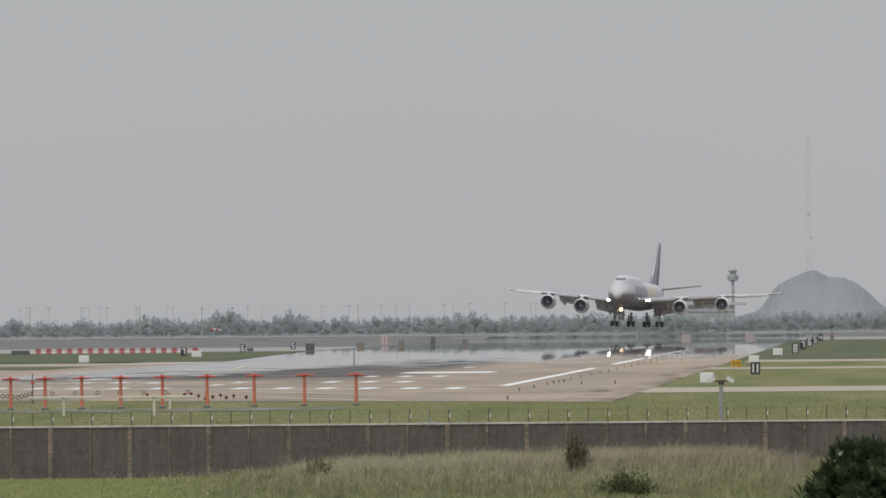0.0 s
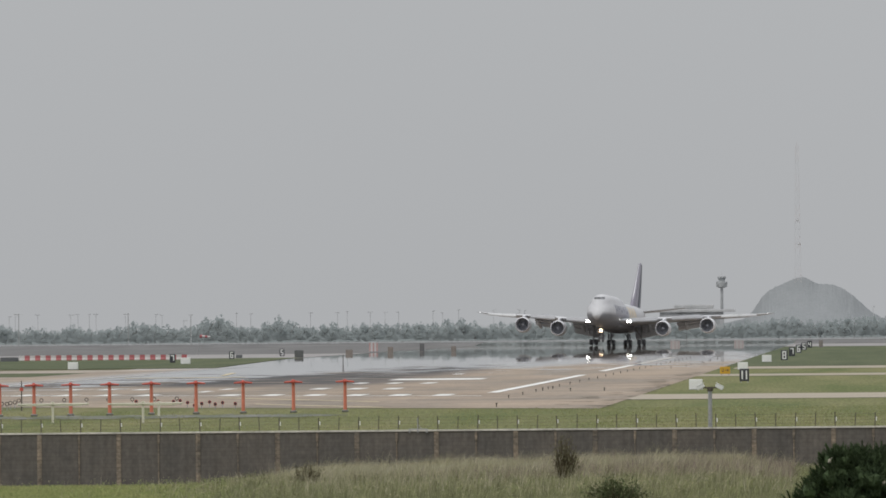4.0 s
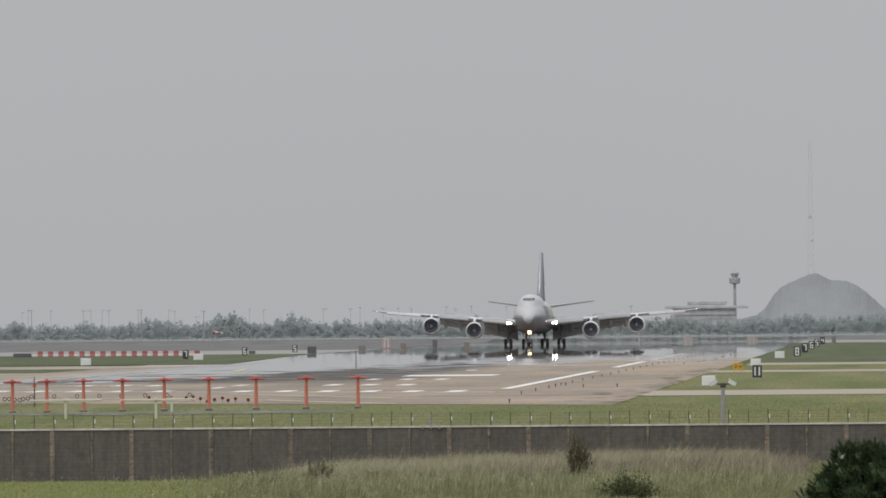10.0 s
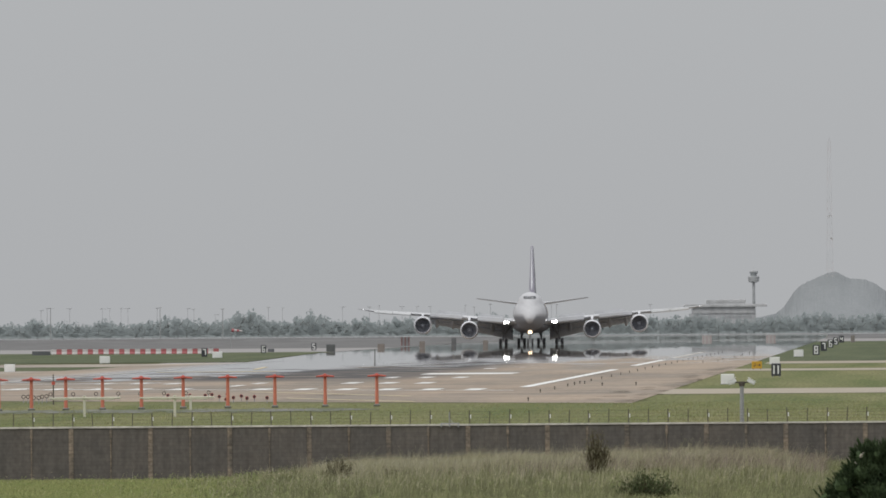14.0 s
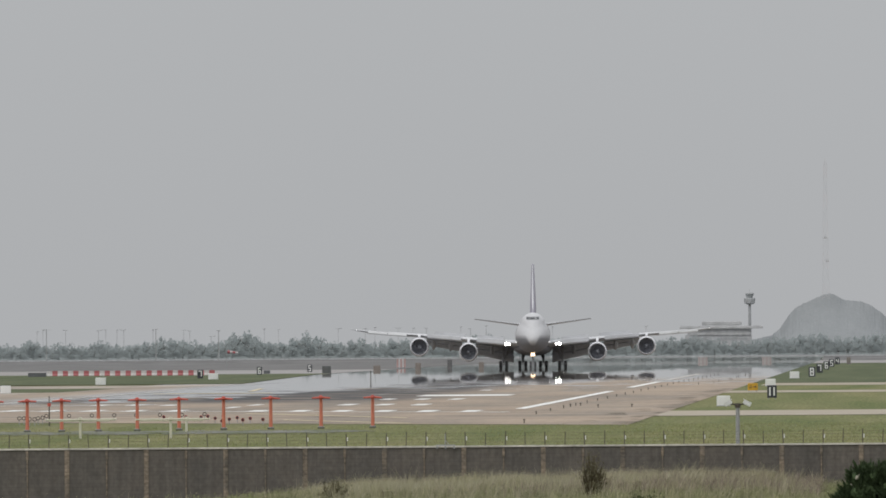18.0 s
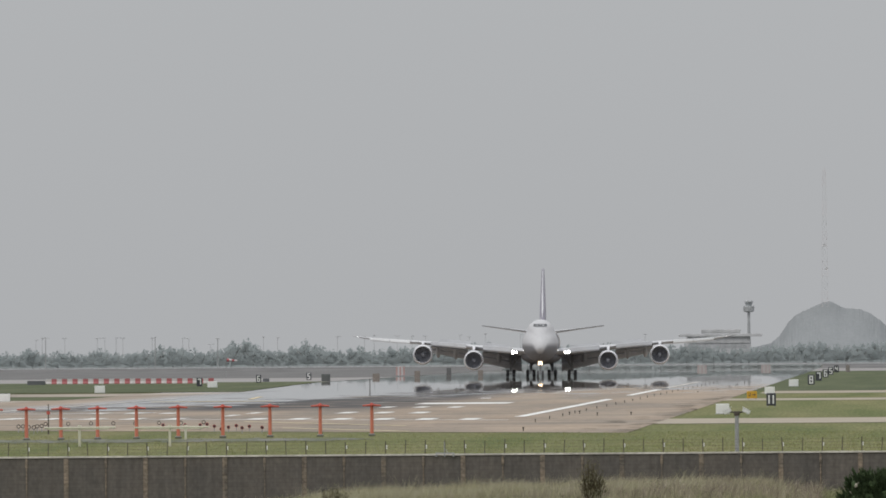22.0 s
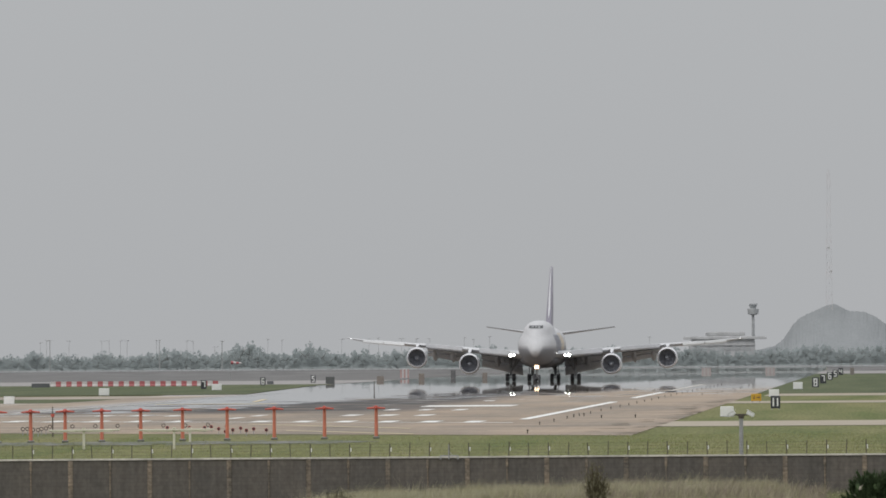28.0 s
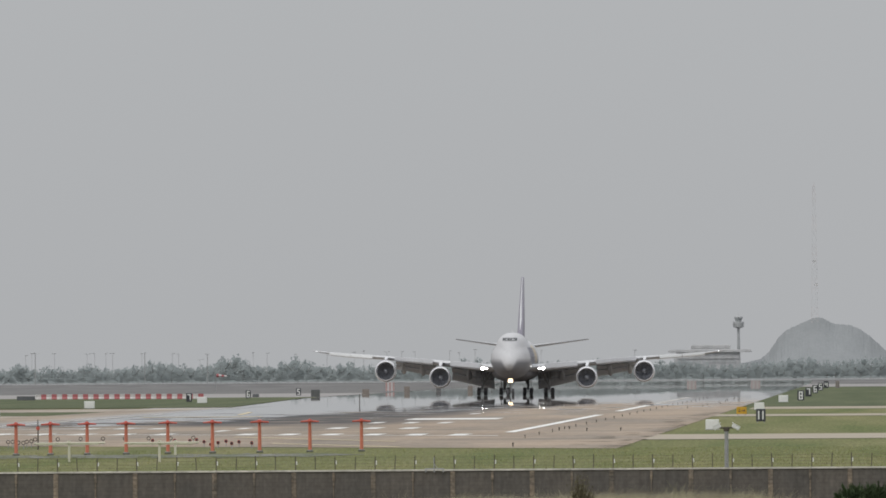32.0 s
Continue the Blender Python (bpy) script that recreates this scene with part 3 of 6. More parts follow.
def build_jet():
    stations = [b[0] for b in BODY] + [0.7, 1.5, 2.6, 3.8, 5.0, 6.5, 15, 20, 24, 33, 36, 45, 55, 61, 67]
    s = Shape().loft([[skin(t, i * math.tau / 40) for i in range(40)] for t in sorted(stations)])
    fuselage = part("fuselage", s, FUSE, jet, "white humped fuselage with a grey painted belly", smooth=True)
    # wing box fairing
    s = Shape().loft([[Vector((w * math.cos(i * math.tau / 24), y, 3.3 + h * math.sin(i * math.tau / 24))) for i in range(24)]
                      for y, w, h in ((-19, 0.6, 0.3), (-16, 3.0, 1.2), (-12, 3.6, 1.5), (0, 3.7, 1.5), (5, 3.1, 1.2), (8, 0.8, 0.4))])
    part("belly_fairing", s, FUSE, jet, smooth=True)
    for k in range(6):
        x0, x1 = (k - 3) * 0.40 + 0.02, (k - 2) * 0.40 - 0.02
        s = Shape()
        s.add([pane_corner(x0, 8.55), pane_corner(x1, 8.55), pane_corner(x1, 9.05), pane_corner(x0, 9.05)], [(0, 1, 2, 3)])
        part("cockpit_window", s, GLASS, fuselage, "dark cockpit window pane")
    # livery blocks on both sides
    for side in (1, -1):
        def plate(s, s0, s1, z0, z1):
            n = 7
            vs = []
            for i in range(n):
                z = z0 + (z1 - z0) * i / (n - 1)
                for st in (s0, s1):
                    _, w, zc, h, r, hz = body_at(st)
                    x = w * math.sqrt(max(0.01, 1 - ((z - zc) / h) ** 2))
                    if r > abs(z - hz):
                        x = max(x, math.sqrt(r * r - (z - hz) ** 2))
                    vs.append((side * (x + 0.02), NOSE + st, z))
            s.add(vs, [(2 * i, 2 * i + 1, 2 * i + 3, 2 * i + 2) for i in range(n - 1)])

        for k in range(5):
            s0 = 9.6 + k * 4.1
            s = Shape()
            plate(s, s0, s0 + 1.15, 4.9, 7.75)
            plate(s, s0 + 2.1, s0 + 3.1, 4.9, 7.75)
            plate(s, s0 + 1.15, s0 + 2.1, 6.5 if k % 2 else 6.0, 7.2 if k % 2 else 6.6)
            part("livery_mark", s, NAVY, fuselage, "navy painted block of the livery")
        for k in range(3):
            s0 = 31.2 + k * 4.2
            s = Shape()
            plate(s, s0, s0 + 1.1, 4.9, 7.75)
            plate(s, s0 + 2.1, s0 + 3.2, 4.9, 7.75)
            plate(s, s0 + 1.1, s0 + 2.1, 6.0, 7.0)
            part("livery_emblem", s, GOLD, fuselage, "gold painted block of the livery")
        s = Shape()
        for z0, z1 in ((7.7, 8.0),):
            for k in range(5):
                p = [skin(12 + k * 1.4, math.atan2(z0 - 5.55, 2.8), 1.006), skin(12.45 + k * 1.4, math.atan2(z0 - 5.55, 2.8), 1.006),
                     skin(12.45 + k * 1.4, math.atan2(z1 - 5.55, 2.8), 1.006), skin(12 + k * 1.4, math.atan2(z1 - 5.55, 2.8), 1.006)]
                q = Shape().add([(side * v.x, v.y, v.z) for v in p], [(0, 1, 2, 3)])
                part("cabin_window", q, GLASS, fuselage)
    # wings: x, leading edge y, chord, height, thickness
    WING = [(2.6, -17.6, 17.2, 4.2, 1.35), (6.0, -14.7, 15.0, 4.45, 1.15), (12.0, -9.7, 11.5, 5.0, 0.92), (21.0, -2.2, 7.4, 5.78, 0.66), (29.5, 4.9, 4.7, 6.35, 0.48), (32.4, 7.7, 3.2, 6.72, 0.28), (34.1, 10.2, 1.3, 7.02, 0.10)]
    AIR = [(0, 0), (0.03, 0.28), (0.12, 0.45), (0.35, 0.52), (0.7, 0.32), (1, 0.03), (1, -0.03), (0.7, -0.28), (0.35, -0.46), (0.12, -0.42), (0.03, -0.25)]

    def wing_at(x):
        for a, b in zip(WING, WING[1:]):
            if a[0] <= x <= b[0]:
                k = (x - a[0]) / (b[0] - a[0])
                return [p + (q - p) * k for p, q in zip(a, b)]
        return list(WING[-1])

    for side in (1, -1):
        rings = []
        for x, y, c, z, t in WING:
            rings.append([Vector((side * x, y + u * c, z + v * t - u * c * 0.045)) for u, v in AIR])
        wing = part("wing", Shape().loft(rings), WINGM, jet, "swept grey wing with a raked tip", smooth=True)
        # slats along the leading edge
        for x0, x1, mat, lab in ((23.6, 27.2, SLATM, "extended pale leading-edge slat"), (27.3, 30.9, SLATM, "extended pale leading-edge slat"),
                                 (13.4, 19.8, SLATG, "mid-grey leading-edge slat"), (5.2, 10.4, SLATG, "mid-grey leading-edge slat")):
            rr = []
            for x in (x0, x1):
                _, y, c, z, t = wing_at(x)
                d = 0.03 * c + 0.22
                rr.append([Vector((side * x, y - 0.85 * d + 0.1, z - 0.30 - 0.40 * d)), Vector((side * x, y - 0.95 * d, z - 0.12 - 0.30 * d)), Vector((side * x, y - 0.2, z + t * 0.36)),
                           Vector((side * x, y + 0.30, z + t * 0.42)), Vector((side * x, y - 0.1, z + t * 0.2))])
            part("slat", Shape().loft(rr), mat, wing, lab)
        # flaps, hanging below the trailing edge
        for x0, x1 in ((3.6, 10.6), (13.2, 19.9)):
            for step, (u0, drop, back, fall) in enumerate(((0.0, 0.15, 1.9, 0.75), (1.9, 0.95, 1.5, 1.05))):
                rr = []
                for x in (x0, x1):
                    _, y, c, z, t = wing_at(x)
                    k = c / 11.0
                    y0, z0 = y + c * 0.93 + u0 * k, z - c * 0.045 - drop * k
                    rr.append([Vector((side * x, y0, z0 + 0.10)), Vector((side * x, y0 + back * k, z0 - fall * k)), Vector((side * x, y0 + back * k * 0.5, z0 - fall * k * 0.62 - 0.18)), Vector((side * x, y0 - 0.2, z0 - 0.16))])
                part("flap", Shape().loft(rr), FLAPM, wing, "grey flap lowered for landing")
        # aileron, outer trailing edge
        rr = []
        for x in (23.0, 29.0):
            _, y, c, z, t = wing_at(x)
            rr.append([Vector((side * x, y + c * 0.98, z - c * 0.04 + 0.05)), Vector((side * x, y + c * 1.10, z - c * 0.05 - 0.1)), Vector((side * x, y + c * 0.98, z - c * 0.05 - 0.08))])
        part("aileron", Shape().loft(rr), WINGM, wing)
        # flap track fairings
        for x in (7.6, 15.4, 18.6):
            _, y, c, z, t = wing_at(x)
            prof = [(0, 0.05), (0.8, 0.34), (2.4, 0.48), (4.2, 0.40), (5.8, 0.06)]
            s = Shape().lathe((0, 0, 0), prof, 10)
            tilt = Matrix.Translation((side * x, y + c * 0.55, z - 0.85)) @ Matrix.Rotation(radians(-17), 4, "X")
            s.v = [tuple(tilt @ Vector(p)) for p in s.v]
            part("flap_track_fairing", s, FLAPM, wing, smooth=True)
        # spoilers: panels hinged on the upper skin
        for x0, x1 in ((5.8, 10.8), (13.0, 18.8)):
            xm = (x0 + x1) / 2
            _, y, c, z, t = wing_at(xm)
            _, ya, ca, za, ta = wing_at(x0)
            _, yb, cb, zb, tb = wing_at(x1)
            a, b = Vector((side * x0, ya + ca * 0.70, za + ta * 0.33 - ca * 0.03)), Vector((side * x1, yb + cb * 0.70, zb + tb * 0.33 - cb * 0.03))
            mid, along = (a + b) / 2, (b - a)
            if side < 0:
                along = -along
            ex = along.normalized()
            ey = Vector((0, 1, -0.10))
            ey = (ey - ex * ey.dot(ex)).normalized()
            ez = ex.cross(ey)
            hinge = Matrix.Translation(mid) @ Matrix((ex, ey, ez)).transposed().to_4x4()
            w = along.length
            s = Shape().box((0, 0.75, 0.03), (w, 1.5, 0.07), bevel=0.02)
            sp = part("spoiler", s, SPOILM, wing, "flat grey spoiler panel on the wing")
            sp.matrix_basis = hinge
            spoilers.append((sp, hinge, 1))
        # engines
        for x, z in ((12.0, 2.56), (21.2, 3.57)):
            _, y, c, wz, t = wing_at(x)
            f = y - 4.9
            o = (side * x, f, z)
            nac = part("engine", Shape().lathe(o, [(0.10, 1.50), (0.0, 1.58), (0.35, 1.70), (1.4, 1.80), (3.0, 1.74), (4.6, 1.46), (5.0, 1.34), (4.98, 1.26), (4.4, 1.25)], 36), NACM, jet, "pale turbofan engine nacelle hung under the wing", smooth=True)
            part("inlet_lip", Shape().lathe(o, [(0.42, 1.715), (0.12, 1.68), (-0.06, 1.60), (-0.08, 1.54), (0.05, 1.47), (0.3, 1.42)], 36), LIPM, nac, "polished metal inlet lip", smooth=True)
            part("inlet_duct", Shape().lathe(o, [(0.28, 1.42), (0.9, 1.37), (1.5, 1.36)], 36), DUCT, nac, smooth=True)
            s = Shape()
            for k in range(18):
                a = k * math.tau / 18
                p = []
                for r, tw, dy in ((0.42, 0.0, -0.10), (1.35, 0.16, -0.16), (1.35, 0.30, 0.14), (0.42, 0.32, 0.18)):
                    p.append((o[0] + r * math.cos(a + tw), f + 1.35 + dy, z + r * math.sin(a + tw)))
                s.add(p, [(0, 1, 2, 3)])
            s.add([(o[0] + 1.36 * math.cos(k * math.tau / 24), f + 1.62, z + 1.36 * math.sin(k * math.tau / 24)) for k in range(24)], [tuple(range(24))])
            part("fan", s, FANM, nac, "dark fan with eighteen blades")
            part("spinner", Shape().lathe(o, [(0.62, 0.02), (0.75, 0.16), (1.0, 0.32), (1.35, 0.44)], 16), FANM, nac, smooth=True)
            part("exhaust_cone", Shape().lathe(o, [(4.3, 1.0), (5.4, 0.80), (6.3, 0.62), (6.9, 0.25), (7.1, 0.03)], 20), FLAPM, nac, smooth=True)
            rr = []
            for yy, zt, zb, w in ((f + 0.9, z + 1.86, z + 1.60, 0.10), (f + 2.4, z + 2.02 + (wz - z - 2.0) * 0.35, z + 1.5, 0.24), (y + 0.2, wz + 0.12, z + 1.3, 0.26), (y + 2.5, wz - 0.1, z + 1.2, 0.24), (y + 5.2, wz - 0.3, wz - 0.7, 0.08)):
                rr.append([Vector((o[0] - w, yy, zb)), Vector((o[0] + w, yy, zb)), Vector((o[0] + w, yy, zt)), Vector((o[0] - w, yy, zt))])
            part("pylon", Shape().loft(rr), NACM, nac)
        # lights in the wing root, with round housings
        for x, z, r, mat, lab in ((4.95, 4.04, 0.26, LAND_LIGHT, "bright white landing light"), (4.36, 4.02, 0.18, LAND_LIGHT, "bright white landing light")):
            _, y, c, wz, t = wing_at(x)
            rim = part("lamp_housing", Shape().lathe((side * x, y - 0.82, z), [(0.9, r * 1.02), (0.0, r * 1.12), (0.0, r * 1.0), (0.06, r)], 16), LIPM, wing)
            s = Shape().add([(side * x + r * math.cos(k * math.tau / 16), y - 0.80, z + r * math.sin(k * math.tau / 16)) for k in range(16)], [tuple(range(16))])
            part("landing_light", s, mat, rim, lab)
        s = Shape().box((side * 3.05, NOSE + 16.6, 4.38), (0.16, 0.2, 0.16), bevel=0.03)
        part("runway_turnoff_light", s, TIP_LIGHT, jet, "small white side light")
        part("tip_light", Shape().box((side * 33.1, 8.5, 6.82), (0.13, 0.2, 0.10), bevel=0.03), TIP_LIGHT, wing, "small white wing-tip light")
        # tailplane
        rr = []
        for x, y, c, z, t in ((0.8, 23.6, 9.2, 7.45, 0.62), (6, 27.4, 5.8, 8.1, 0.34), (11.1, 31.0, 2.6, 8.75, 0.15)):
            rr.append([Vector((side * x, y + u * c, z + v * t)) for u, v in AIR])
        tail = part("tailplane", Shape().loft(rr), WINGM, jet, "swept grey tailplane", smooth=True)
        rr = [[Vector((side * x, y + 0.06, z + 0.10)), Vector((side * x, y - 0.06, z)), Vector((side * x, y + 0.06, z - 0.02))] for x, y, z in ((1.6, 24.0, 7.58), (11.0, 30.9, 8.75))]
        part("leading_edge", Shape().loft(rr), TAILEDGE, tail, "dark leading edge")
    # fin
    FIN = [(9.0 - 0.8, 19.5, 15.0, 1.35), (12.0, 25.0, 10.9, 1.1), (18.9, 33.3, 4.4, 0.5), (19.1, 34.0, 3.6, 0.2)]
    rr = []
    for z, y, c, t in FIN:
        rr.append([Vector((v * t, y + u * c * 0.74, z)) for u, v in AIR])
    fin = part("fin", Shape().loft(rr), FINM, jet, "dark violet-blue tail fin", smooth=True)
    part("fin_leading_edge", Shape().loft([[Vector((-0.18 * k, y + 0.30, z)), Vector((0, y - 0.08, z)), Vector((0.18 * k, y + 0.30, z))] for z, y, k in ((8.4, 20.0, 1.5), (12.0, 24.95, 1.2), (18.9, 33.2, 0.55))]), SLATM, fin, "pale leading edge strip")
    # rudder in two panels, each turning on its hinge line
    for i in (0, 1):
        (za, ya, ca, ta), (zb, yb, cb, tb) = FIN[i], FIN[i + 1]
        za += 0.5 if i == 0 else 0.03
        a, b = Vector((0, ya + ca * 0.755, za)), Vector((0, yb + cb * 0.755, zb))
        ez = (b - a).normalized()
        ey = Vector((1, 0, 0)).cross(ez) * -1
        hinge = Matrix.Translation(a) @ Matrix((Vector((1, 0, 0)), ey, ez)).transposed().to_4x4()
        back = hinge.inverted()
        rr = []
        for z, y, c, t, p in ((za, ya, ca, ta, a), (zb, yb, cb, tb, b)):
            rr.append([back @ v for v in (p + Vector((-0.17 * t, 0.05, 0)), p + Vector((0.17 * t, 0.05, 0)), p + Vector((0.02, c * 0.24, 0)), p + Vector((-0.02, c * 0.24, 0)))])
        rud = part("rudder", Shape().loft(rr), RUDM, fin, "dark rudder panel")
        rud.matrix_basis = hinge
        rudders.append((rud, hinge))
    # landing gear
    def wheel(g, x, y, r=0.66, w=0.56):
        s = Shape().lathe((x, y, r), [(-w / 2, r * 0.52), (-w / 2, r * 0.86), (-w * 0.36, r * 0.98), (0, r), (w * 0.36, r * 0.98), (w / 2, r * 0.86), (w / 2, r * 0.52)], 20, axis="X")
        t = part("wheel", s, TYRE, g, "dark rubber tyre", smooth=True)
        part("rim", Shape().rod((x - w * 0.42, y, r), (x + w * 0.42, y, r), r * 0.53, n=14), RIM, t)

    for name, x, y, top in (("wing_gear", -5.5, -1.5, 4.0), ("wing_gear", 5.5, -1.5, 4.0), ("body_gear", -1.92, 1.7, 2.8), ("body_gear", 1.92, 1.7, 2.8)):
        g = part(name, Shape().rod((x, y, 0.9), (x, y, top + 0.7), 0.22, 0.28, 10).rod((x, y - 0.2, 1.5), (x * 0.8, y - 1.9, top - 0.1), 0.12, n=6).rod((x, y + 0.1, 1.6), (x * 0.72, y, top - 0.2), 0.12, n=6), STRUT, jet, "steel landing gear leg")
        part("bogie_beam", Shape().rod((x, y - 0.95, 0.66), (x, y + 0.95, 0.66), 0.13, n=8).rod((x - 0.6, y - 0.74, 0.64), (x + 0.6, y - 0.74, 0.64), 0.09, n=8).rod((x - 0.6, y + 0.74, 0.64), (x + 0.6, y + 0.74, 0.64), 0.09, n=8), STRUT, g)
        for dx in (-0.56, 0.56):
            for dy in (-0.74, 0.74):
                wheel(g, x + dx, y + dy)
        gears.append(g)
        part("gear_door", Shape().box((x * 1.15 + (0.25 if x > 0 else -0.25), y - 0.2, top - 0.75), (0.07, 2.4, 1.3), bevel=0.02), FUSE if abs(x) < 3 else FLAPM, g)
    y = NOSE + 7.9
    g = part("nose_gear", Shape().rod((0, y, 0.7), (0, y, 3.0), 0.13, 0.17, 10).rod((0, y, 1.5), (0, y + 1.8, 3.0), 0.07, n=6).rod((-0.55, y, 0.62), (0.55, y, 0.62), 0.08, n=8), STRUT, jet, "steel nose gear leg")
    gears.append(g)
    for dx in (-0.44, 0.44):
        wheel(g, dx, y, 0.62, 0.38)
    for dx in (-0.62, 0.62):
        part("gear_door", Shape().box((dx, y - 0.6, 2.3), (0.05, 2.2, 0.9), bevel=0.02), FUSE, g)
    for dx, lz in ((-0.20, 2.42), (0.20, 2.42), (-0.16, 2.82), (0.16, 2.82)):
        rim = part("lamp_housing", Shape().lathe((dx, y - 0.30, lz), [(0.3, 0.20), (0, 0.22), (0, 0.20), (0.06, 0.195)], 14), LIPM, g)
        s = Shape().add([(dx + 0.19 * math.cos(k * math.tau / 14), y - 0.28, lz + 0.19 * math.sin(k * math.tau / 14)) for k in range(14)], [tuple(range(14))])
        part("taxi_light", s, NOSE_LIGHT, rim, "warm glowing taxi light")
    part("beacon", Shape().box((0, -6.0, 2.0), (0.2, 0.3, 0.2), bevel=0.04), REDLAMP, jet)
    part("antenna_blade", Shape().loft([[Vector((-0.04, -20, 9.8)), Vector((0.04, -20, 9.8)), Vector((0.04, -19.4, 9.8)), Vector((-0.04, -19.4, 9.8))],
                                        [Vector((-0.02, -19.6, 10.3)), Vector((0.02, -19.6, 10.3)), Vector((0.02, -19.3, 10.3)), Vector((-0.02, -19.3, 10.3))]]), FUSE, jet)


spoilers, gears, rudders = [], [], []
build_jet()


# ---- signs and fixtures on the field ----
# segments of digits: (x0, z0, x1, z1) in a cell one wide and two high
SEG = {"a": (0, 2, 1, 2), "b": (1, 1, 1, 2), "c": (1, 0, 1, 1), "d": (0, 0, 1, 0), "e": (0, 0, 0, 1), "f": (0, 1, 0, 2), "g": (0, 1, 1, 1), "r": (1, 0, 1, 2)}
DIGIT = {"1": "bc", "4": "fgbc", "5": "afgcd", "6": "afgedc", "7": "ar", "8": "abcdefg"}


def place(px, d):
    return (px - 1551) / 30000 * d


def number_sign(text, x, y, width=1.35, high=1.35, leg=0.22, group="distance signs"):
    z = land(x, y)
    sign = base("distance_sign", pose(x, y, z), f"black board on short legs with white number {text}", "airfield sign", group)
    board = part("board", Shape().box((0, 0, leg + high / 2), (width, 0.3, high), bevel=0.05), BOARD, sign)
    for dx in (-0.36, 0.36):
        part("leg", Shape().box((dx * width, 0, leg / 2), (0.1, 0.1, leg + 0.02)), GALV, sign)
    n = len(text)
    w = 0.40 * width if n == 1 else 0.0
    t = 0.115 * high
    s = Shape()
    for i, ch in enumerate(text):
        cx = (i - (n - 1) / 2) * 0.44 * width
        hh = high * 0.68
        for k in DIGIT[ch] if ch != "1" else "1":
            a, b, c, d = SEG[k] if k != "1" else (0.5, 0, 0.5, 2)
            xa, xb = cx + (a - 0.5) * w, cx + (c - 0.5) * w
            za, zb = leg + high * 0.16 + b * hh / 2, leg + high * 0.16 + d * hh / 2
            across = abs(xb - xa) > 0.01
            s.box(((xa + xb) / 2, -0.165, (za + zb) / 2), (abs(xb - xa) + t if across else t, 0.03, t if across else abs(zb - za) - (t + 0.01 if ch != "1" else 0)))
    part("number", s, WHITEM, board, "white number on the board")
    return sign


number_sign("11", place(1337, 1790), 1790, 1.02, 1.32, 0.16)
for k, (text, px) in enumerate((("8", 1408), ("7", 1421.5), ("6", 1433.5), ("5", 1443), ("4", 1453))):
    d = 2750 + 304.8 * k
    number_sign(text, place(px, d), d, 1.12, 1.62, 0.1)
for k, (text, px, d) in enumerate((("7", 325, 2950), ("6", 430, 3240), ("5", 519, 3490))):
    number_sign(text, place(px, d), d, 1.0, 1.5, 0.1, "distance signs beside the far edge")


def board_box(name, px, d, w, h, mat, label, category, thick=0.4, legs=False, z=None):
    x = place(px, d)
    ob = base(name, pose(x, d, land(x, d) if z is None else z), label, category)
    lift = 0.2 if legs else 0.0
    p = part("panel", Shape().box((0, 0, lift + h / 2), (w, thick, h), bevel=0.05), mat, ob)
    if legs:
        for dx in (-0.35, 0.35):
            part("leg", Shape().box((dx * w, 0, lift / 2 + 0.01), (0.09, 0.09, lift + 0.03)), GALV, ob)
    else:
        part("plinth", Shape().box((0, 0, 0.03), (w * 1.08, thick * 1.3, 0.06)), GALV, ob)
    return ob


for px, d, w, h in ((1251, 1620, 1.28, 0.98), (1334.5, 2270, 1.35, 0.98), (1377, 2680, 1.5, 1.1), (148.5, 2562, 1.55, 1.15), (348, 2870, 1.65, 1.1), (-20, 2177, 1.35, 1.0)):
    board_box("equipment_cabinet", px, d, w, h, WHITEM, "plain white equipment cabinet standing in grass", "cabinet", 0.8)
amber = board_box("taxiway_sign", 1303, 2030, 1.22, 0.86, AMBER, "amber taxiway sign with dark letter J and arrow", "airfield sign", 0.3, True)
letter = Shape().box((-0.20, -0.17, 0.66), (0.07, 0.02, 0.36)).box((-0.29, -0.17, 0.50), (0.14, 0.02, 0.07)).box((-0.36, -0.17, 0.55), (0.06, 0.02, 0.12))
part("letter", letter, BOARD, amber.children[0], "dark letter J")
arrow = Shape().box((0.16, -0.17, 0.63), (0.34, 0.02, 0.07))
arrow.add([(0.28, -0.18, 0.78), (0.28, -0.18, 0.48), (0.46, -0.18, 0.63), (0.28, -0.16, 0.78), (0.28, -0.16, 0.48), (0.46, -0.16, 0.63)], [(0, 1, 2), (5, 4, 3), (0, 2, 5, 3), (1, 0, 3, 4), (2, 1, 4, 5)])
part("arrow", arrow, BOARD, amber.children[0], "dark arrow")
for px, d, w, h, mat, lab in ((549, 3330, 1.75, 1.5, HAZEBOARD, "broad dark board standing in grass"), (443, 3350, 1.3, 0.7, HAZEBOARD, "low dark board standing in grass"), (36, 3180, 3.4, 0.85, HAZEBOARD, "long low dark board in the grass"),
                              (638, 3560, 1.5, 1.2, FARBOARD, "brown board beside the runway, lightened for haze"), (711, 3620, 1.2, 1.6, FARBOARD, "brown board beside the runway, lightened for haze"),
                              (767, 3900, 1.1, 1.9, HAZEBOARD, "dark narrow board beside the runway"), (823, 3750, 1.1, 1.5, FARBOARD, "brown board beside the runway, lightened for haze"),
                              (1473, 4050, 0.95, 1.7, FARBOARD, "dark upright board near the far grass edge")):
    board_box("marker_board", px, d, w, h, mat, lab, "airfield sign", 0.35)


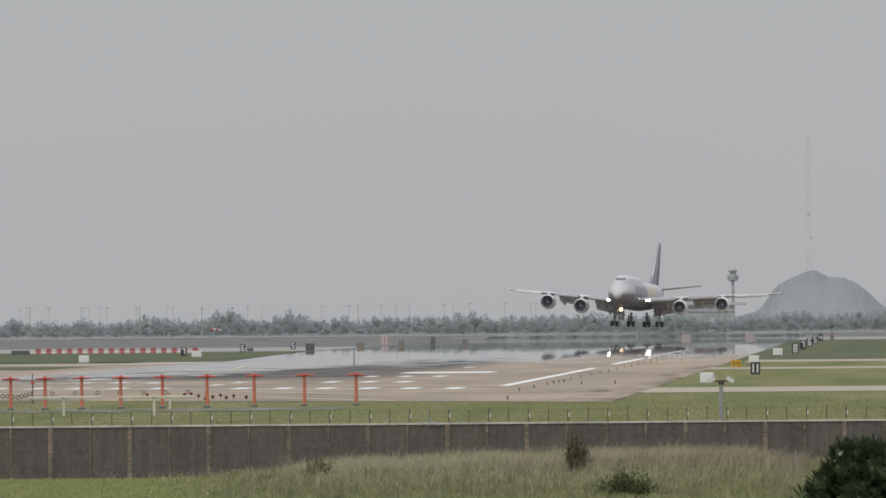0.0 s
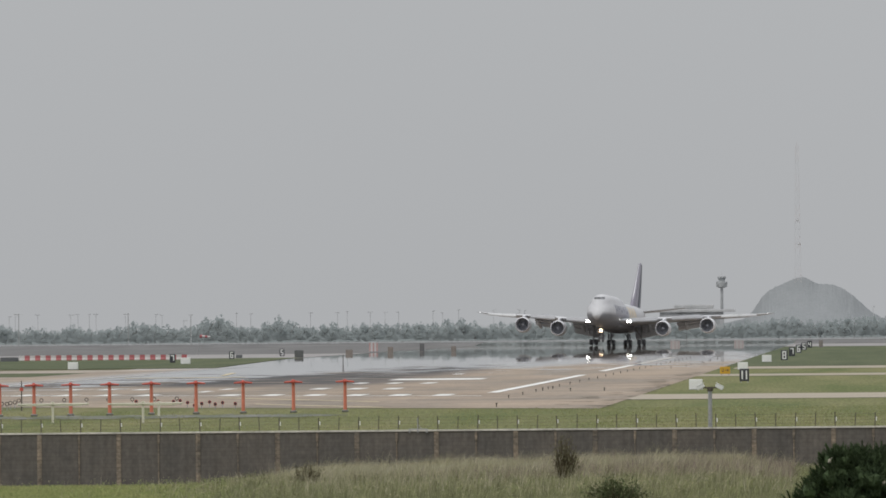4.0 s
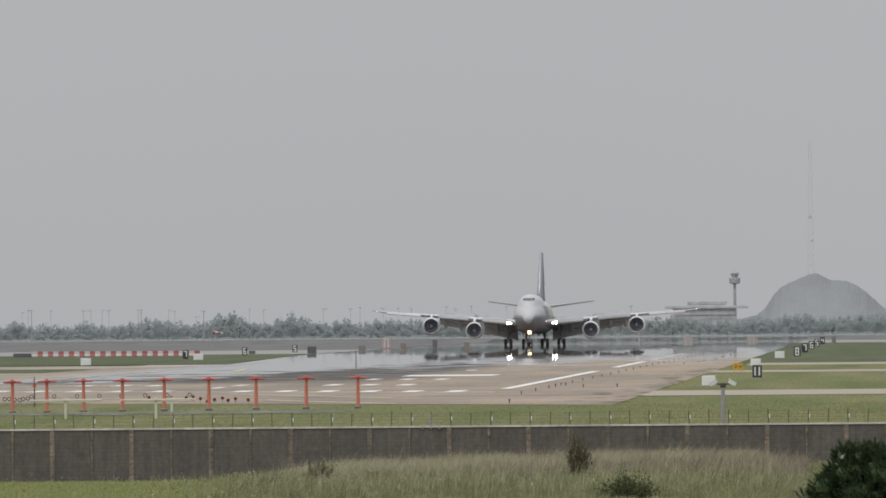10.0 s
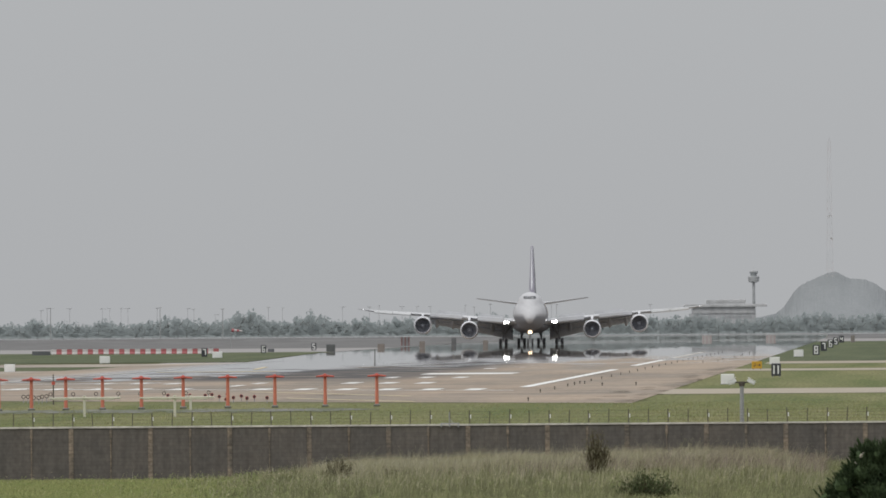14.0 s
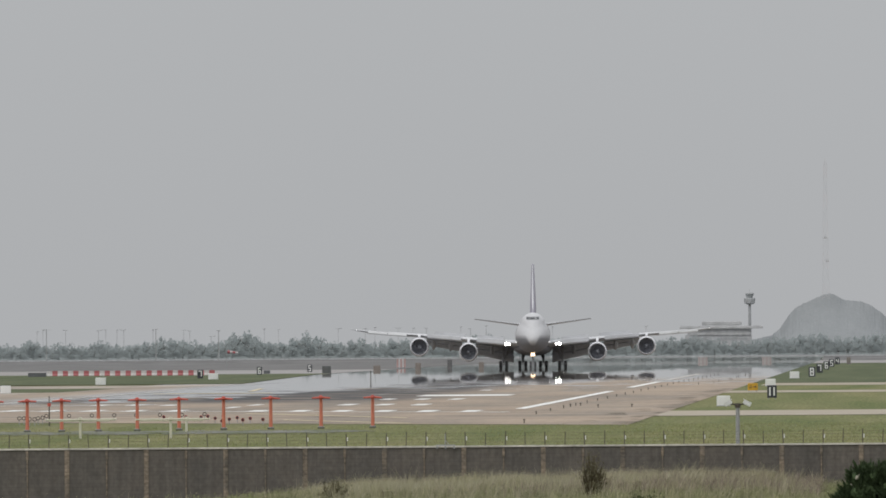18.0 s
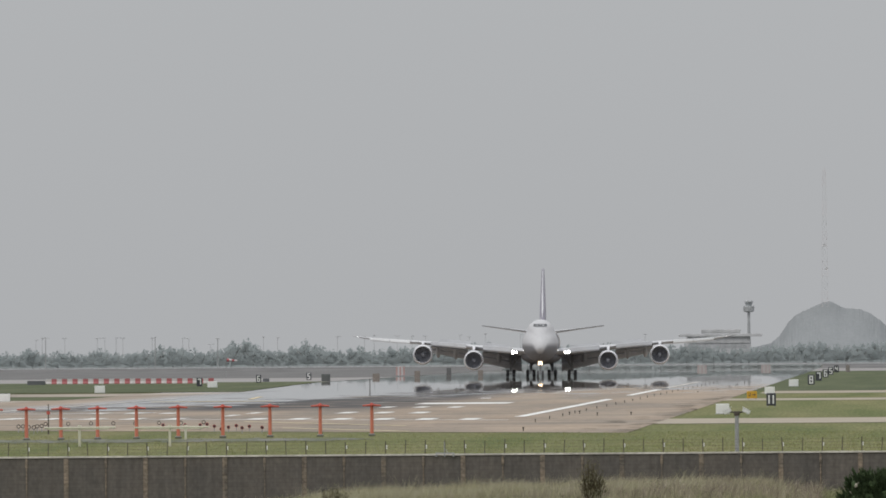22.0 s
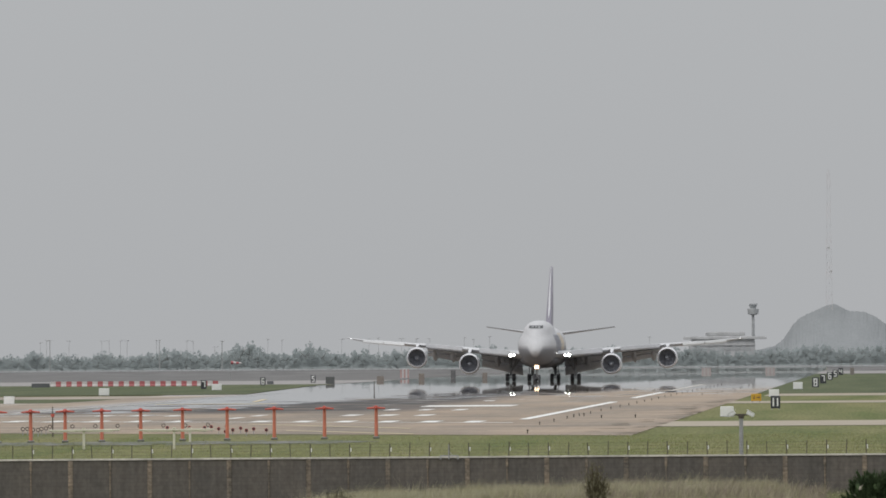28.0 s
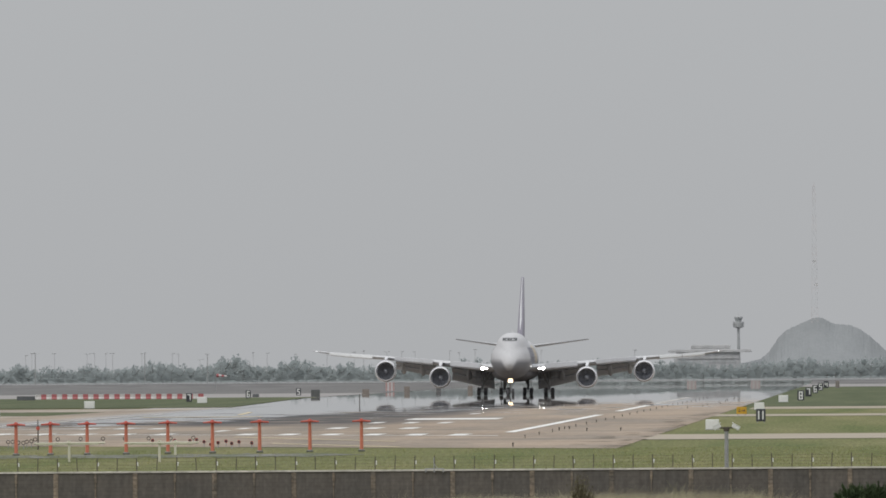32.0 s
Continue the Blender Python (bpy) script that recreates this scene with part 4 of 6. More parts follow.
# red and white plastic barriers in a row
def barrier(x, y, mat, label):
    z = land(x, y)
    ob = base("road_barrier", pose(x, y, z), label, "barrier", "barrier row")
    prof = [(-0.32, 0), (0.32, 0), (0.30, 0.25), (0.14, 0.5), (0.12, 1.05), (-0.12, 1.05), (-0.14, 0.5), (-0.30, 0.25)]
    w = 1.02
    part("body", Shape().loft([[Vector((-w / 2, p, q)) for p, q in prof], [Vector((w / 2, p, q)) for p, q in prof]]), mat, ob)
    part("filler_cap", Shape().rod((0, 0, 1.05), (0, 0, 1.10), 0.09), DARK, ob)


for i in range(32):
    px = 58.5 + i * 9.27
    d = 3250 - i * 1.0
    barrier(place(px, d), d, REDPLASTIC if i % 2 else WHITEPLASTIC, "red plastic water-filled road barrier" if i % 2 else "white plastic water-filled road barrier")


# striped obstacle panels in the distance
# Haze over the panels is put into their paled red and white.
HAZEDRED = material("faded_red_panel", (0.52, 0.34, 0.32), 0.7, scale=0.5)
HAZEDWHITE = material("faded_white_panel", (0.62, 0.61, 0.605), 0.7, scale=0.5)


def striped_panel(px, d, w, h, z, red, white):
    x = place(px, d)
    ob = base("striped_obstacle_panel", pose(x, d, z), "red and white striped obstacle panel, far off", "obstacle panel")
    part("backing", Shape().box((0, 0.12, h / 2), (w, 0.1, h)), GALV, ob)
    for i in range(5):
        part("stripe", Shape().box(((i - 2) * w / 5, 0, h / 2), (w / 5 - 0.02, 0.12, h), bevel=0.01), red if i % 2 == 0 else white, ob)


# The farther pair is paled more, as thicker haze.
HAZIERRED = material("weathered_dull_red_panel", (0.41, 0.36, 0.355), 0.7, scale=0.5)
HAZIERWHITE = material("weathered_grey_white_panel", (0.44, 0.435, 0.43), 0.7, scale=0.5)
for px, d, w, h, red, white in ((681, 4000, 2.1, 2.1, HAZEDRED, HAZEDWHITE), (1215, 4350, 2.4, 1.5, HAZIERRED, HAZIERWHITE), (1328, 4350, 2.4, 1.5, HAZIERRED, HAZIERWHITE)):
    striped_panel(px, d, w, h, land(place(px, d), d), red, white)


# windsock
def windsock():
    d = 4000
    x = place(372, d)
    ob = base("windsock", pose(x, d, land(x, d)), "red and white striped windsock on a thin mast", "windsock")
    part("mast", Shape().rod((0, 0, 0), (0, 0, 4.1), 0.07, 0.04), GALV, ob)
    for i in range(4):
        r0, r1 = 0.42 - i * 0.06, 0.36 - i * 0.06
        part("band", Shape().rod((0.2 + i * 0.62, 0, 4.0 - i * 0.05), (0.2 + (i + 1) * 0.62, 0, 3.95 - i * 0.05), r0, r1, 12), REDPLASTIC if i % 2 == 0 else WHITEPLASTIC, ob, smooth=True)


windsock()


# the orange antenna row
def antenna_post(px, y_foot, high, mat, head):
    d = 6.53 * 30000 / y_foot
    x = place(px, d)
    ob = base("antenna_post", pose(x, d, 0.03), "orange steel antenna post with a tapered cross head", "antenna", "localizer antenna row")
    part("footing", Shape().box((0, 0, 0.05), (0.5, 0.5, 0.14), bevel=0.02), GRAVEL, ob)
    part("pole", Shape().rod((0, 0, 0.1), (0, 0, high), 0.135, 0.115, 12), mat, ob, smooth=True)
    for dx in (-1, 1):
        part("arm", Shape().rod((dx * 0.08, -0.1, high + 0.02), (dx * 0.68, -0.1, high - 0.02), 0.085, 0.05, 8), head, ob, "faded red cross arm")
    part("boom", Shape().box((0, 0.1, high + 0.02), (0.2, 1.5, 0.16), bevel=0.04), head, ob)
    part("hub", Shape().rod((0, -0.35, high + 0.03), (0, -0.18, high + 0.03), 0.15, 0.17, 12), head, ob)
    part("bolt_ring", Shape().rod((0, 0, 0.12), (0, 0, 0.18), 0.22, n=12), GALV, ob)
    return d


for px, foot, high in ((18, 159.5, 2.24), (79, 159.3, 2.25), (144, 159.0, 2.26), (213, 158.6, 2.26), (287, 158.0, 2.27), (366, 157.5, 2.27), (449.5, 157.0, 2.27), (538.5, 156.5, 2.27), (630, 156.0, 2.26), (-40, 159.8, 2.24), (-96, 160, 2.24)):
    antenna_post(px, foot, high, ORANGE, ORANGE2)


# cream monitor rails in front of the antenna row
def monitor_rail(px, foot, high, x0, x1):
    d = 6.53 * 30000 / foot
    x = place(px, d)
    ob = base("monitor_rail", pose(x, d, 0.0), "cream steel post carrying a long horizontal pipe", "antenna mast", "monitor rails")
    k = d / 30000
    part("post", Shape().box((0, 0, high / 2), (0.16, 0.16, high), bevel=0.02), CREAM, ob)
    part("cap", Shape().box((0, 0, high + 0.04), (0.22, 0.22, 0.1), bevel=0.02), CREAM, ob)
    part("pipe", Shape().rod(((x0 - px) * k, -0.12, high - 0.08), ((x1 - px) * k, -0.12, high - 0.06), 0.06, n=8), CREAM, ob)
    part("pipe", Shape().rod(((x0 - px + 6) * k, 0.12, high - 0.17), ((x1 - px - 12) * k, 0.12, high - 0.16), 0.035, n=8), CREAM, ob)


monitor_rail(112, 171, 1.36, 50, 176)
monitor_rail(272, 172, 1.38, 210, 342)
monitor_rail(300, 160, 1.0, 292, 308)


# approach lamps and hoop markers on stakes
HOOP = material("dark_weathered_hoop", (0.12, 0.10, 0.085), 0.8, scale=2)


def stake_lamp(px, foot, high, mat, label, r=0.14):
    d = 6.53 * 30000 / foot
    ob = base("approach_lamp", pose(place(px, d), d, 0.0), label, "runway lamp", "approach lamps")
    part("stake", Shape().rod((0, 0, 0), (0, 0, high), 0.03, n=6), GALV, ob)
    if mat is HOOP:
        part("hoop", Shape().lathe((0, -0.05, high + r), [(0, r * 0.62), (0, r), (0.07, r), (0.07, r * 0.62), (0, r * 0.62)], 16), mat, ob)
        return
    part("head", Shape().lathe((0, -0.12, high + 0.06), [(0, 0.02), (0, r * 0.9), (0.05, r), (0.2, r * 0.9), (0.28, r * 0.4), (0.3, 0.02)], 12), mat, ob, smooth=True)
    part("lens", Shape().rod((0, -0.135, high + 0.06), (0, -0.12, high + 0.06), r * 0.62, n=12), DARK, ob)
    part("yoke", Shape().box((0, 0, high - 0.06), (0.14, 0.08, 0.04)), GALV, ob)


rl = random.Random(11)
for px, dy in ((260, 0), (299, 0), (326, 0), (338, -1), (351, 3), (363, 8), (365, -1), (376, 5), (390, 2), (400, 6), (413, 4), (435.5, 6)):
    stake_lamp(px, 700 + dy + 8 - 4.5 - 561 + rl.uniform(-0.5, 0.5), 0.36, REDLAMP, "dark red approach lamp on a short stake")
for px, dy in ((4, 5), (12, 4), (22, 6), (31, 7), (37, 4), (45, 3), (52, 0), (92, 0), (132.5, 0), (172, 0), (211, 0), (253, 0), (292, 0), (332, -1)):
    stake_lamp(px, 700 + dy + 8 - 6 - 561 + rl.uniform(-0.5, 0.5), 0.34, HOOP, "dark open hoop marker on a short stake", 0.17)

# dark marker pole with a red band, and a thin far one
d = 1320
ob = base("marker_pole", pose(place(57, d), d, 0), "thin dark marker pole with a red band", "marker pole")
part("pole", Shape().rod((0, 0, 0), (0, 0, 2.35), 0.06, 0.035, 8), POSTM, ob)
part("band", Shape().rod((0, 0, 1.55), (0, 0, 1.8), 0.14, n=10), ORANGE2, ob)
d = 2390
ob = base("marker_pole", pose(place(627, d), d, land(place(627, d), d)), "thin dark marker pole at the runway side", "marker pole")
part("pole", Shape().rod((0, 0, 0), (0, 0, 2.2), 0.07, 0.05, 8), POSTM, ob)
part("foot", Shape().box((0, 0, 0.05), (0.4, 0.4, 0.12)), GALV, ob)

# runway edge lights
for i in range(26):
    y = 1463 + i * 61
    for x in (-30.8,):
        ob = base("runway_edge_light", pose(x, y, land(x, y) + 0.03), "small dark runway edge light on the concrete", "runway lamp", "edge lights")
        part("stem", Shape().rod((0, 0, 0), (0, 0, 0.2), 0.035, n=6), POSTM, ob)
        part("lens", Shape().rod((0, 0, 0.19), (0, 0, 0.28), 0.07, 0.05, 8), POSTM, ob)
for px, foot in ((998, 119), (1029, 122.5), (1089, 122), (980, 121), (898, 149)):
    d = 6.53 * 30000 / foot
    ob = base("marker_stub", pose(place(px, d), d, 0.03), "short dark marker stub on the concrete", "marker", "marker stubs")
    part("stem", Shape().rod((0, 0, 0), (0, 0, 0.22), 0.05, 0.04, n=8), POSTM, ob)
    part("cap", Shape().box((0, 0, 0.25), (0.17, 0.15, 0.1), bevel=0.02), POSTM, ob)
for i in range(9):
    y = 2350 + i * 75
    x = -25.5 + rl.uniform(-1.5, 1.5)
    ob = base("marker_stub", pose(x, y, land(x, y) + 0.03), "short dark marker stub on the concrete", "marker", "marker stubs")
    part("stem", Shape().rod((0, 0, 0), (0, 0, 0.2), 0.045, 0.035, n=8), POSTM, ob)
    part("cap", Shape().box((0, 0, 0.22), (0.12, 0.12, 0.08), bevel=0.02), POSTM, ob)
# dark patches scattered along the right edge of the concrete
EDGEPATCH = material("dark_crumbling_soil", (0.105, 0.090, 0.062), 0.95, vary=0.3, scale=0.8, spec=0.1)
s = Shape()
rd = random.Random(15)
for k in range(40):
    y0 = 1285 + 22 * k + rd.uniform(-9, 9)
    x = -20.2 - 3.6 * rd.random() ** 2
    w = rd.uniform(0.5, 2.1)
    deep = rd.uniform(2.5, 6)
    s.add([(x - w, y0, 0.06), (x - w * 0.2, y0 - deep * 0.3, 0.06), (x + w * 0.5, y0 + deep * 0.1, 0.06), (x + w * 0.4, y0 + deep, 0.06), (x - w * 0.5, y0 + deep * 0.7, 0.06)], [(0, 1, 2, 3, 4)])
tagged(part("soil_patches", s, EDGEPATCH), "dark patches along the runway's right concrete edge", "soil", kind="stuff")


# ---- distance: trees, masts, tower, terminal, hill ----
# The haze over the far trees is put into this pale leaf colour.
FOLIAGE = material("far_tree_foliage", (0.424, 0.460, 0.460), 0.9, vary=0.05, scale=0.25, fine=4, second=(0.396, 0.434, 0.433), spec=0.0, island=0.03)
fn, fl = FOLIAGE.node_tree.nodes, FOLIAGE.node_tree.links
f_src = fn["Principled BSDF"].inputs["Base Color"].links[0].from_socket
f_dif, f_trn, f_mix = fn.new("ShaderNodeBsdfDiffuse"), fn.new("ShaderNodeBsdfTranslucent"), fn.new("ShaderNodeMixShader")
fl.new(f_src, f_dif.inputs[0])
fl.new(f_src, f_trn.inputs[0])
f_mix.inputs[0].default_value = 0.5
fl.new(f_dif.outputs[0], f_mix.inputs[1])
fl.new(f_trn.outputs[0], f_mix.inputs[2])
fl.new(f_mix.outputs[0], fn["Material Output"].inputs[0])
BARK = material("far_tree_bark", (0.26, 0.25, 0.23), 0.9, scale=1)
# The hill's blue-grey is its woods with the haze painted in.
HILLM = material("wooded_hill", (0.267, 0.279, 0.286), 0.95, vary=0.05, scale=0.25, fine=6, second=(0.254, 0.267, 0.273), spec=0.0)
# The far steel, red, concrete and glass colours hold the haze.
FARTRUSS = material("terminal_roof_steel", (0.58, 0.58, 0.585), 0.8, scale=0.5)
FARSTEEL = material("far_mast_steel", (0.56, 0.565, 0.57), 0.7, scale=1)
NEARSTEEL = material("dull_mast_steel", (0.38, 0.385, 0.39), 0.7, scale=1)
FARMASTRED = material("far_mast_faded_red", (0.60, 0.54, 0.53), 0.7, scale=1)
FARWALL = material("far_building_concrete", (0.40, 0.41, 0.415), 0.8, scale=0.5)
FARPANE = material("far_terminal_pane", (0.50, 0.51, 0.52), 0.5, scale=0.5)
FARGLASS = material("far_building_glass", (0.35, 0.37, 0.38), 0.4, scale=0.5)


def spray(s, c, e, r, face=(-0.93, 0.36)):
    """A flat spray of leaves, faced to the camera so its shading stays even."""
    n = Vector((r.gauss(0, 0.09), face[0], face[1] + r.gauss(0, 0.08))).to_track_quat("Z", "Y").to_matrix() @ Matrix.Rotation(r.uniform(0, 6.28), 3, "Z")
    c = Vector(c)
    ring = []
    for k in range(7):
        a, q = k * math.tau / 7, e * (r.uniform(0.45, 1.15))
        ring.append(c + n @ Vector((q * math.cos(a), q * math.sin(a), 0)))
    s.add(ring, [tuple(range(7))])


def tree(x, y, z, high, wide, seed):
    """A tapered trunk with limbs and a crown of many leaf clumps."""
    r = random.Random(seed)
    ob = base("tree", pose(x, y, z), "far broad-leaved tree, haze painted into its grey-green", "tree", "tree line")
    s = Shape().rod((0, 0, 0), (0, 0, high * 0.55), 0.16, 0.08, 6)
    for k in range(4):
        a = k * 1.6 + r.random()
        s.rod((0, 0, high * (0.25 + 0.07 * k)), (math.cos(a) * wide * 0.3, math.sin(a) * wide * 0.3, high * (0.5 + 0.08 * k)), 0.06, 0.03, 5)
    part("trunk", s, BARK, ob)
    s = Shape()
    lobes = []
    for _ in range(26):
        a, q = r.uniform(0, math.tau), r.random() ** 0.5
        lobes.append((0.36 * q * math.cos(a) * wide, r.uniform(-0.2, 0.2) * wide, high * (0.10 + 0.62 * r.random() * (1 - 0.45 * q)), r.uniform(0.17, 0.27)))
    lobes.append((r.uniform(-0.10, 0.10) * wide, 0, high * 0.76, 0.22))
    for k in range(950):
        cx, cy, cz, cr = lobes[k % len(lobes)]
        u, q = r.uniform(0, math.tau), r.random() ** 0.5
        p = (cx + cr * wide * 0.9 * q * math.cos(u), cy * 0.3 + r.uniform(-0.15, 0.15), min(high, max(0.06, cz + cr * high * 0.75 * q * math.sin(u))))
        spray(s, p, r.uniform(0.10, 0.22) if q > 0.7 else r.uniform(0.18, 0.34), r)
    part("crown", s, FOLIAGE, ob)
    return ob


# outline of the tree line: position across, top height above the bank
TOPS = [(-60, 573), (0, 574), (20, 566), (40, 570), (60, 575), (85, 570), (112, 575), (130, 571), (155, 566), (180, 574), (205, 570), (235, 566), (262, 560), (300, 563), (325, 568), (345, 570), (368, 562), (385, 553), (405, 549),
        (425, 556), (445, 568), (462, 566), (485, 568), (500, 555), (515, 551), (535, 557), (560, 565), (585, 568), (610, 562), (640, 569), (665, 563), (690, 562), (715, 564), (745, 560), (765, 562), (790, 560), (812, 555), (835, 554),
        (860, 560), (885, 566), (905, 558), (930, 561), (955, 560), (990, 556), (1020, 560), (1060, 556), (1100, 560), (1140, 560), (1180, 556), (1220, 560), (1250, 563), (1290, 562), (1330, 560), (1365, 556), (1400, 554), (1430, 551),
        (1450, 556), (1480, 557), (1510, 553), (1535, 551), (1560, 549), (1590, 552), (1620, 554)]


def top_at(px):
    for (a, p), (b, q) in zip(TOPS, TOPS[1:]):
        if a <= px <= b:
            return p + (q - p) * (px - a) / (b - a)
    return 565


protos = [tree(0, 4700, -60, 6.0, 6.4, 40 + i) for i in range(7)]
rt = random.Random(5)
for row, (d, step, sink) in enumerate(((4966, 18, 0.0), (4974, 21, 0.4), (4958, 34, 1.7))):
    px = -62 + row * 5
    while px < 1625:
        x = place(px, d)
        y_lvl = top_at(px) + 0.00873 * (px - 784) + sink * 6.4 + rt.uniform(-4, 1.5)
        z0 = 0.93
        high = 1.13 * max(1.5, 6.53 + (561 - y_lvl) * d / 30000 - z0)
        src = protos[rt.randrange(7)]
        c = copy_thing(src, pose(x * K, d + rt.uniform(-4, 4), z0 * K, 0, 0, rt.uniform(-28, 28)))
        k = high / 6.0
        w = max(0.62, min(1.15, 0.45 + 0.5 * k)) * rt.uniform(0.9, 1.15)
        c.scale = (w * K, w * K, k * K)
        px += step * rt.uniform(0.75, 1.25) * w
for p in protos:
    for o in list(p.children):
        bpy.data.objects.remove(o)
    bpy.data.objects.remove(p)

# low hedge stuff closes the foot of the tree line
s = Shape()
rh = random.Random(8)
for k in range(10000):
    px = rh.uniform(-70, 1630)
    d = rh.uniform(4976, 4986)
    top = 6.53 + (561 - top_at(px) - 0.00873 * (px - 784) - 4.5 - 4 * noise.noise((px * 0.06, 0, 3))) * d / 30000
    z = 0.93 + (top - 0.93) * rh.random() ** 1.3
    e = rh.uniform(0.22, 0.55)
    spray(s, (place(px, d), d, z), e, rh)
for k in range(3000):
    px = rh.uniform(-70, 1630)
    d = rh.uniform(4948, 4956)
    spray(s, (place(px, d), d, 0.95 + 1.5 * rh.random() ** 1.5 * (0.6 + 0.5 * noise.noise((px * 0.05, 0, 7)))), rh.uniform(0.2, 0.4), rh)
tagged(part("undergrowth", s, FOLIAGE), "dense undergrowth below the far trees, haze put into its colour", "bushes", kind="stuff")
sheet("far_bank", span(-460, -110, 19), span(3765, 4935, 30), BANKM, 0.05, label="grey-toned grass bank in front of the far trees", category="grass")
sheet("far_bank", span(-460, 160, 20), span(4940, 4995, 11), BANKM, 0.05, label="grey-toned grass bank in front of the far trees", category="grass")


# light masts behind the trees
def light_mast(px, top, heads, d=4984, steel=FARSTEEL, thick=0.11):
    x = place(px, d)
    y_lvl = top + 0.00873 * (px - 784)
    z = 6.53 + (561 - y_lvl) * d / 30000
    ob = base("light_mast", pose(x, d, 0.93), "tall thin apron light mast, pale in the haze", "light mast", "apron light masts")
    h = z - 0.93
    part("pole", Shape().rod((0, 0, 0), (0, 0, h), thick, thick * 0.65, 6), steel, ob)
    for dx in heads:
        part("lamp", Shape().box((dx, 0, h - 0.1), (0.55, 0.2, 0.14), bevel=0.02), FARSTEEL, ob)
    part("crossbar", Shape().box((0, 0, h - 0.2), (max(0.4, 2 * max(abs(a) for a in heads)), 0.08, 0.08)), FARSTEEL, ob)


for px, top, heads in ((36, 548, (0.5,)), (47, 545, (0.3,)), (87, 545, (-0.6, 0.2)), (145, 545, (0.9, -0.2)), (158, 544, (-0.5,)), (178, 544, (0.4,)), (190, 544, (-0.7, 0.3)), (242, 544, (0.3, -0.3)), (296, 544, (0.6,)),
                       (307, 545, (-0.5,)), (345, 555, (0.9,)), (439, 542, (0.2, -0.2)), (464, 543, (0.4,)), (513, 545, (0.3,)), (570, 541, (0.9, 0.2)), (618, 541, (-0.5, 0.3)), (635, 539, (0.2, -0.2)), (676, 540, (0.6, -0.6)), (702, 540, (0.5,)), (726, 540, (-0.5,)),
                       (787, 538, (0.4,)), (832, 536, (0.3, -0.3)), (804, 541, (-0.4,)), (894, 536, (0.6,)), (940, 536, (-0.5,)), (949, 537, (0.3,)), (1115, 536, (0.4, -0.4)), (1215, 530, (0.4,)), (1262, 535, (0.4,)), (1520, 552, (0.4,)), (1566, 530, (0.4,)), (1600, 540, (0.4,))):
    light_mast(px, top, heads)
for px, top, heads in ((53, 544, (-0.4, -1.2)), (247, 543, (0.3,)), (358, 545, (-0.5, 0.3))):
    light_mast(px, top, heads, 4942, NEARSTEEL, 0.15)


# control tower
def tower():
    d = 4986
    x = place(1298.5, d)
    k = d / 30000
    ob = base("control_tower", pose(x, d, 0.93), "slim grey control tower with a wide cab", "control tower")
    up = lambda y: 6.53 + (561 - (y + 0.00873 * 514)) * k - 0.93
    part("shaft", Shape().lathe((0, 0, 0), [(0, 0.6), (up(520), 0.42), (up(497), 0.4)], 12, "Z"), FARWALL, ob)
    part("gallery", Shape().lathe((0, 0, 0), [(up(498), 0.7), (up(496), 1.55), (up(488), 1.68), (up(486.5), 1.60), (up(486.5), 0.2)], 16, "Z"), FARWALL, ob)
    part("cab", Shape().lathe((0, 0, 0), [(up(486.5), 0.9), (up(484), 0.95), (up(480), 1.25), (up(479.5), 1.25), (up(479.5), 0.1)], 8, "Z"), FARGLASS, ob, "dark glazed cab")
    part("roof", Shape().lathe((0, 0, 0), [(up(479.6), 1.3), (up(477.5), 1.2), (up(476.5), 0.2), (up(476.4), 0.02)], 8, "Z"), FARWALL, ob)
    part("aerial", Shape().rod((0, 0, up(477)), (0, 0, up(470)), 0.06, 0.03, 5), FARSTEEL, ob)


tower()


# lattice mast on the hill
def lattice_mast():
    d = 4988
    k = d / 30000
    x = place(1433.5, d)
    lvl = lambda y: 6.53 + (561 - (y + 0.00873 * 650)) * k
    z0, z1 = lvl(488), lvl(247)
    ob = base("lattice_mast", pose(x, d, z0), "very tall red and white lattice mast in haze", "radio mast")
    h = z1 - z0
    n = 18
    for i in range(n):
        a, b = h * i / n, h * (i + 1) / n
        wa, wb = 0.95 - 0.55 * i / n, 0.95 - 0.55 * (i + 1) / n
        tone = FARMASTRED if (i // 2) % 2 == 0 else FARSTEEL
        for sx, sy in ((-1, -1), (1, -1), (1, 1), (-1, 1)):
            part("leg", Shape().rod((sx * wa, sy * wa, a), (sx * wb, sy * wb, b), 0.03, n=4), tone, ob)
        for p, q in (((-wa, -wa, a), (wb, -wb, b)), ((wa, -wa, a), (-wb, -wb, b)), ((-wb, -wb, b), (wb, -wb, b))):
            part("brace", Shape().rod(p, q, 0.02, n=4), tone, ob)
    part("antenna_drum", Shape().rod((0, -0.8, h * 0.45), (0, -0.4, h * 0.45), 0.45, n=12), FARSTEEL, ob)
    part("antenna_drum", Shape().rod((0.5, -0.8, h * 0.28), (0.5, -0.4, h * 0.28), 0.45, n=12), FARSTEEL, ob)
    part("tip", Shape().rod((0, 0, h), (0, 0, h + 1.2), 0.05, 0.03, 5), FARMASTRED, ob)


lattice_mast()


